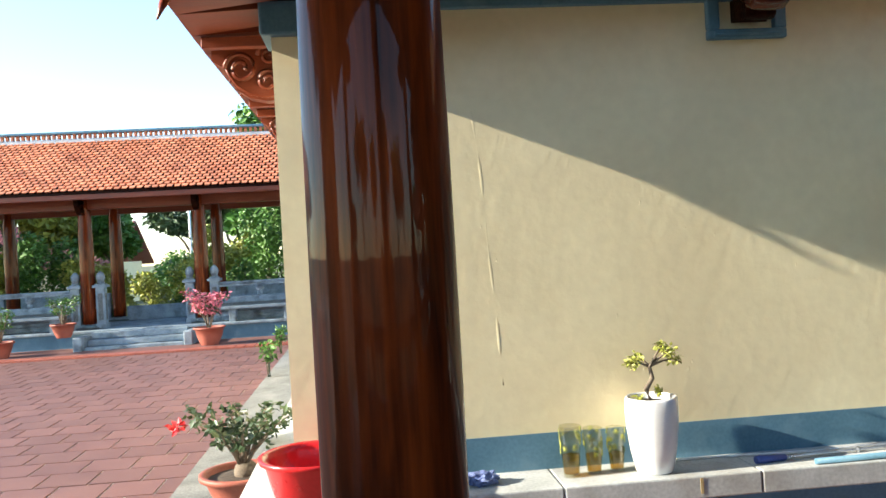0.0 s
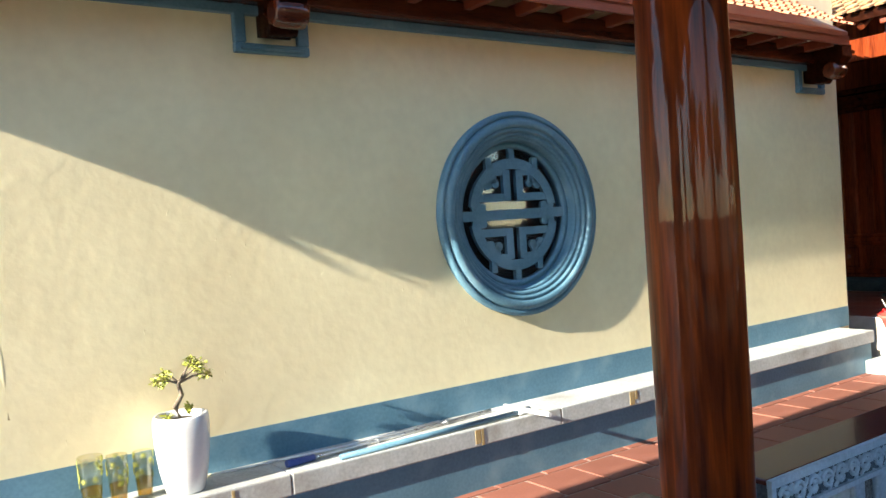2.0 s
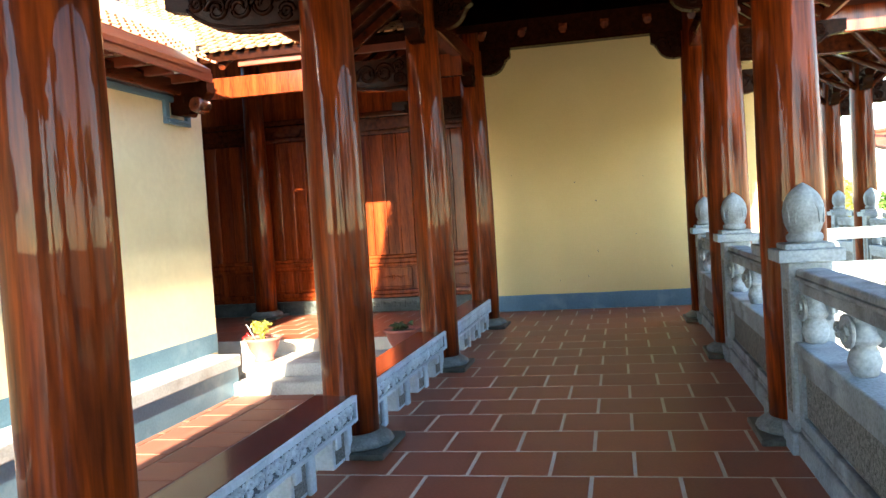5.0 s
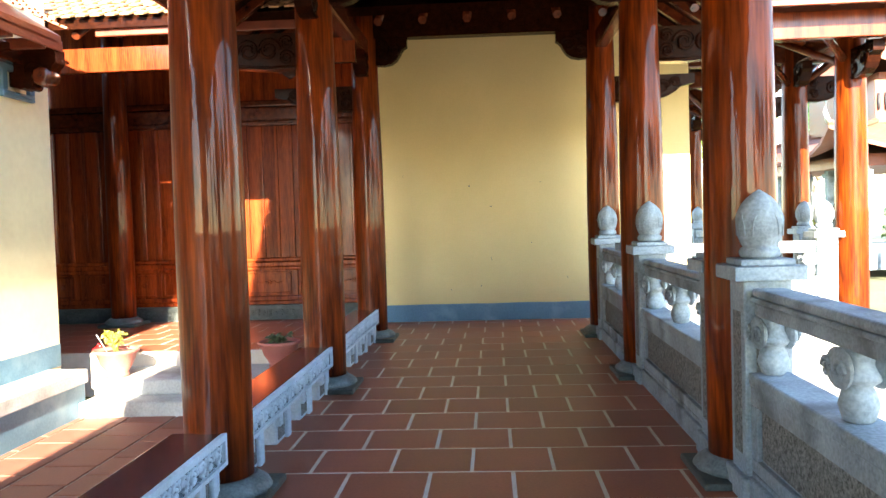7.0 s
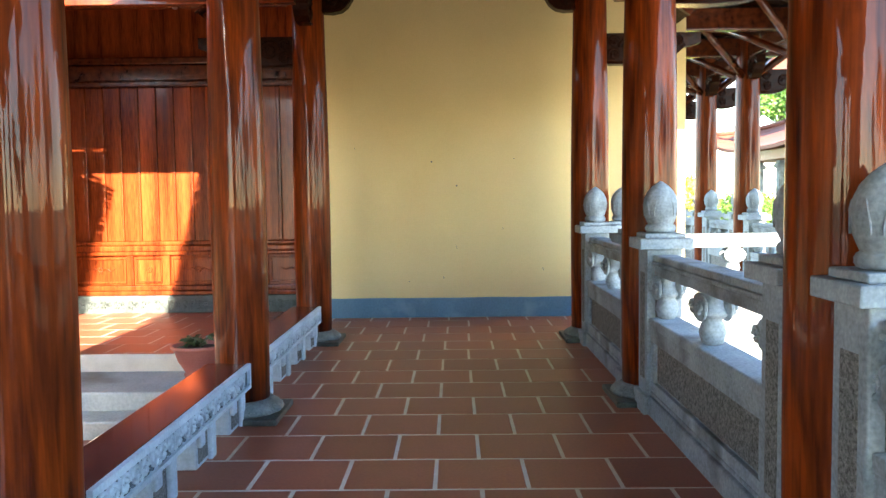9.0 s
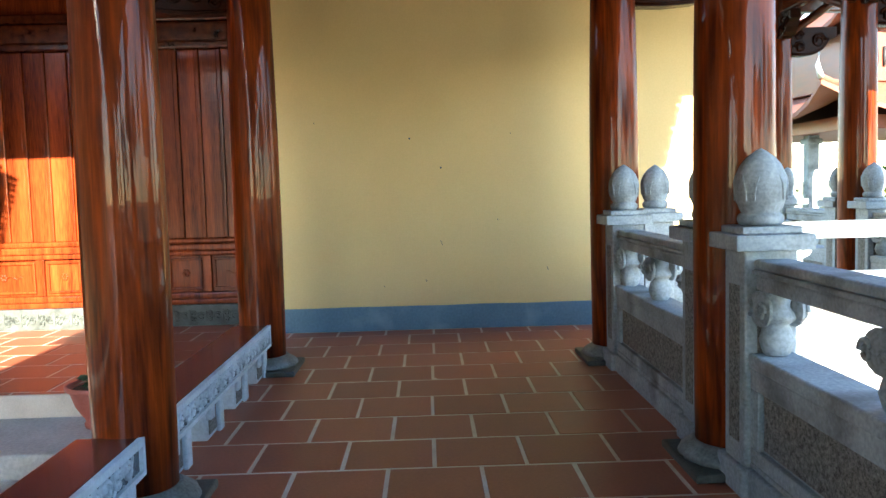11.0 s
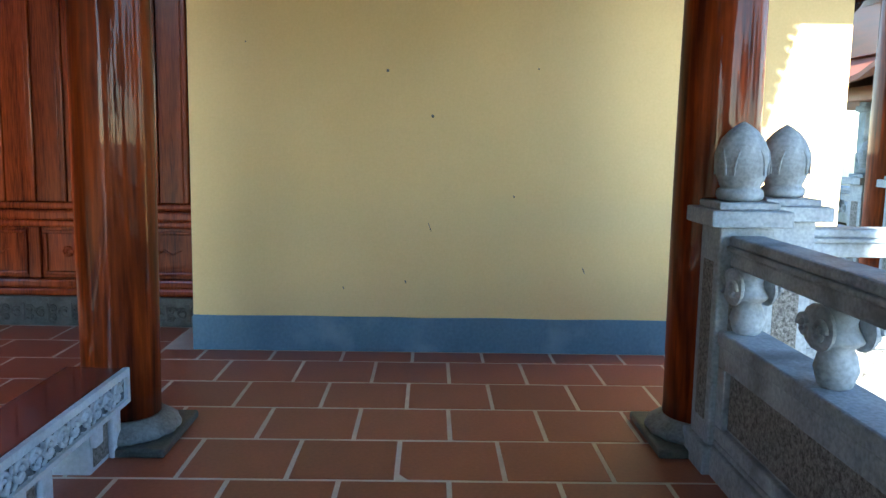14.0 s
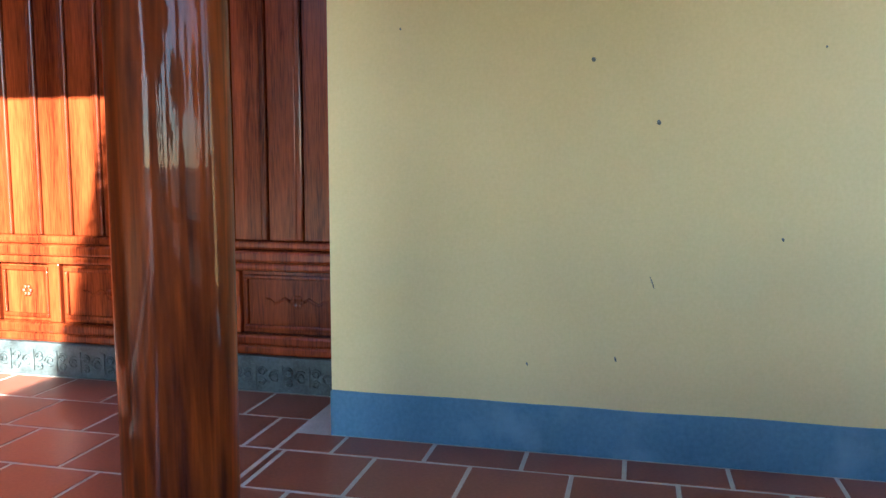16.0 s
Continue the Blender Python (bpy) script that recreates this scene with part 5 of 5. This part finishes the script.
# ---- south side: pavilions and trees seen past the hall porch ----
def pavilion(x, y, rz, w=3.2, ez=3.1, storeys=1, name_label="small pavilion with upturned clay tile roof and stone columns"):
    p = thing("pavilion", name_label, "pavilion", pose(x, y, -0.3, 0, 0, rz))
    boxes("base", M_STONE, p, [(-w, w, -w, w, 0, 0.5)], bevel=0.03)
    for sx in (-1, -0.33, 0.33, 1):
        for sy in (-1, 1):
            bm = bmesh.new()
            box(bm, sx * (w - 0.4) - 0.16, sx * (w - 0.4) + 0.16, sy * (w - 0.4) - 0.16, sy * (w - 0.4) + 0.16, 0.5, ez, 0.02)
            box(bm, sx * (w - 0.4) - 0.22, sx * (w - 0.4) + 0.22, sy * (w - 0.4) - 0.22, sy * (w - 0.4) + 0.22, ez - 0.25, ez - 0.1, 0.02)
            part("stone_column", bm, M_STONE, p)
    z = ez
    for s in range(storeys):
        ww = w + 0.9 - 1.3 * s
        boxes("eave_beam", M_REDPAINT, p, [(-ww + 0.9, ww - 0.9, -ww + 0.9, ww - 0.9, z, z + 0.35)], "red-brown eave beam", 0.02)
        bm = bmesh.new()
        n = 12
        rings = []
        for j in range(7):
            k = j / 6
            r = ww * (1 - 0.72 * k)
            hz = z + 0.25 + 1.5 * k ** 1.25
            loop = []
            for side in range(4):
                for i in range(n):
                    u = -1 + 2 * i / n
                    lift = 0.75 * (abs(u) ** 4) * (1 - k) ** 2
                    c = [(u, -1), (1, u), (-u, 1), (-1, -u)][side]
                    out = 1 + 0.06 * abs(u) ** 4 * (1 - k)
                    loop.append(bm.verts.new((c[0] * r * out, c[1] * r * out, hz + lift)))
            rings.append(loop)
        for a, b in zip(rings, rings[1:]):
            for i in range(4 * n):
                bm.faces.new((a[i], a[(i + 1) % (4 * n)], b[(i + 1) % (4 * n)], b[i]))
        bm.faces.new(rings[-1])
        ex = bmesh.ops.extrude_face_region(bm, geom=bm.faces[:])
        bmesh.ops.translate(bm, verts=[v for v in ex["geom"] if isinstance(v, bmesh.types.BMVert)], vec=(0, 0, 0.12))
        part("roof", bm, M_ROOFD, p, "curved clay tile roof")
        for q in range(4):
            bm = bmesh.new()
            d = Vector([(1, 1, 0), (1, -1, 0), (-1, 1, 0), (-1, -1, 0)][q])
            pts = []
            for j in range(8):
                k = j / 7
                r = ww * (1 - 0.72 * k) * (1 + 0.06 * (1 - k))
                pts.append((d.x * r, d.y * r, z + 0.42 + 1.5 * k ** 1.25 + 0.75 * (1 - k) ** 2))
            tip = Vector(pts[0])
            pts = [tuple(tip + Vector((d.x * 0.10, d.y * 0.10, 0.55))), tuple(tip + Vector((d.x * 0.16, d.y * 0.16, 0.25)))] + pts
            tube(bm, pts[2:], 0.085, 8)
            ridge = part("hip_ridge", bm, M_ROOFD, p, "tiled hip ridge")
            bm = bmesh.new()
            tube(bm, pts[:3], [0.03, 0.06, 0.08], 8)
            part("ridge_horn", bm, M_RIDGE, ridge, "pale upturned horn")
        if s + 1 < storeys:
            boxes("upper_wall", M_REDPAINT, p, [(-ww + 2.0, ww - 2.0, -ww + 2.0, ww - 2.0, z + 1.3, z + 2.6)], "red-brown upper wall", 0.02)
            for i in range(24):
                u = -ww + 2.1 + (2 * ww - 4.2) * i / 23
                bm = bmesh.new()
                lathe(bm, [(0.035, z + 1.7), (0.05, z + 1.95), (0.035, z + 2.2)], 8, -ww + 1.96, u)
                part("baluster", bm, M_DARK, p)
        z += 2.5
    return p


pavilion(29.1, -13.3, 0, 3.6, 3.0, 2, "two storey pavilion with tiered upturned clay tile roofs")
for i, (x, y, h, m) in enumerate(((30, -3.4, 7.5, M_LEAF), (40, -8, 9, M_LEAF), (36, -4.5, 5, M_LEAFY), (46, -16, 9, M_LEAF), (27, -6.3, 3.6, M_LEAFY), (42, -26, 9, M_LEAF))):
    tree(x, y, -0.6, h, 120 + i, m, 5200, 0.24, "airy light green tree beyond the porch")
for i, (x, y) in enumerate(((34, -7), (37, -12), (33, -15.5), (38, -19), (29, -8.5), (26, -5.2))):
    bush(x, y, -0.6, 1.4, 2.2, 150 + i, M_LEAFY if i % 2 else M_LEAF, label="yellow-green shrub beyond the porch")
for i, x in enumerate((-16, -10, -4, 2, 8, 14)):
    tree(x, -15 - (i % 3) * 1.5, -0.6, 6.5 + (i % 2), 180 + i, M_LEAF, 4200, 0.34, "leafy green tree beyond the light well", wide=0.14)
flag = thing("flag_pole", "slender pale metal pole beyond the porch", "pole", pose(31.5, -4.6, -0.6))
bm = bmesh.new()
lathe(bm, [(0.07, 0), (0.05, 6), (0.035, 9)], 10)
part("pole", bm, M_PIPE, flag)
lamp = thing("lotus_drum", "large pale round drum on a carved red stand", "drum", pose(23.4, -10.85, -0.56))
bm = bmesh.new()
lathe(bm, [(0.30, -0.25), (0.34, -0.12), (0.35, 0), (0.34, 0.12), (0.30, 0.25)], 32, m=Matrix.Translation((0, 0, 2.5)) @ Matrix.Rotation(math.pi / 2, 4, "Y"))
part("drum_body", bm, M_PAVE, lamp)
boxes("stand", M_REDPAINT, lamp, [(-0.3, 0.3, -0.45, 0.45, 0, 0.14), (-0.1, 0.1, -0.32, -0.2, 0.14, 2.25), (-0.1, 0.1, 0.2, 0.32, 0.14, 2.25)], "carved red timber stand", 0.03)


# ---- floor tiles ----
T = 0.5
def tile_data(w, d, mat=M_TILE):
    bm = bmesh.new()
    box(bm, -w / 2, w / 2, -d / 2, d / 2, -0.012, 0.0)
    bmesh.ops.bevel(bm, geom=[e for e in bm.edges if all(v.co.z > -0.001 for v in e.verts)], offset=0.003, segments=1, affect="EDGES")
    me = bpy.data.meshes.new("tile")
    bm.to_mesh(me)
    bm.free()
    me.materials.append(mat)
    return me


cache = {}
rest = []
rnd = random.Random(77)
for k in range(-2, 44):
    x1 = 13.5 - T * k
    x0 = x1 - T
    off = (1.27 if k % 2 else 1.02) + 0.04 + 0.02 * min(max(13.5 - x1, 0.0), 2.0)
    for j in range(-5, 17):
        y0, y1 = off + T * (j - 1), off + T * j
        for region, (rx0, rx1, ry0, ry1) in enumerate(((-8, 13.775, -1.04, 2.62), (11.42, 14.46, 2.622, 8.6))):
            a0, a1, b0, b1 = max(x0, rx0), min(x1, rx1), max(y0, ry0), min(y1, ry1)
            if a1 - a0 < 0.04 or b1 - b0 < 0.04:
                continue
            g = 0.0105
            w, d = a1 - a0 - 2 * g, b1 - b0 - 2 * g
            cx, cy = (a0 + a1) / 2, (b0 + b1) / 2
            near = (region == 0 and cx > 3.6 and -0.62 < cy < 2.6) or (region == 1 and cy < 6.2)
            if near:
                key = (round(w, 3), round(d, 3))
                if key not in cache:
                    cache[key] = tile_data(w, d)
                ob = new("tile", cache[key])
                ob.parent = floor if region == 0 else porch
                ob.matrix_basis = Matrix.LocRotScale((cx, cy, rnd.uniform(-0.0012, 0.0012)), Euler((rnd.gauss(0, 0.0012), rnd.gauss(0, 0.0012), rnd.gauss(0, 0.002))), None)
            else:
                rest.append([(a0 + g, b0 + g, -0.01), (a1 - g, b0 + g, -0.01), (a1 - g, b1 - g, -0.01), (a0 + g, b1 - g, -0.01), (a0 + g, b0 + g, 0), (a1 - g, b0 + g, 0), (a1 - g, b1 - g, 0), (a0 + g, b1 - g, 0)])
pieces_mesh("tile_rest", M_TILES, floor, rest, "stuff")
ytiles = []
for k in range(-70, 22):
    for j in range(0, 38):
        x0, y0 = -0.4 + T * k + (0.25 if j % 2 else 0), 2.64 + T * j
        x1, y1 = x0 + T, y0 + T
        if y0 > 20.8 or x0 > 10.1 or x0 < -24 or (x1 > -1.3 and y1 > 5.24):
            if not (x0 < 10.1 and y0 < 5.2 and x0 > -24):
                continue
        x1, y1 = min(x1, 10.12), min(y1, 21.3) if x1 < -1.3 else min(y1, 5.24)
        g, z = 0.013, -0.5 + rnd.uniform(-0.002, 0.002)
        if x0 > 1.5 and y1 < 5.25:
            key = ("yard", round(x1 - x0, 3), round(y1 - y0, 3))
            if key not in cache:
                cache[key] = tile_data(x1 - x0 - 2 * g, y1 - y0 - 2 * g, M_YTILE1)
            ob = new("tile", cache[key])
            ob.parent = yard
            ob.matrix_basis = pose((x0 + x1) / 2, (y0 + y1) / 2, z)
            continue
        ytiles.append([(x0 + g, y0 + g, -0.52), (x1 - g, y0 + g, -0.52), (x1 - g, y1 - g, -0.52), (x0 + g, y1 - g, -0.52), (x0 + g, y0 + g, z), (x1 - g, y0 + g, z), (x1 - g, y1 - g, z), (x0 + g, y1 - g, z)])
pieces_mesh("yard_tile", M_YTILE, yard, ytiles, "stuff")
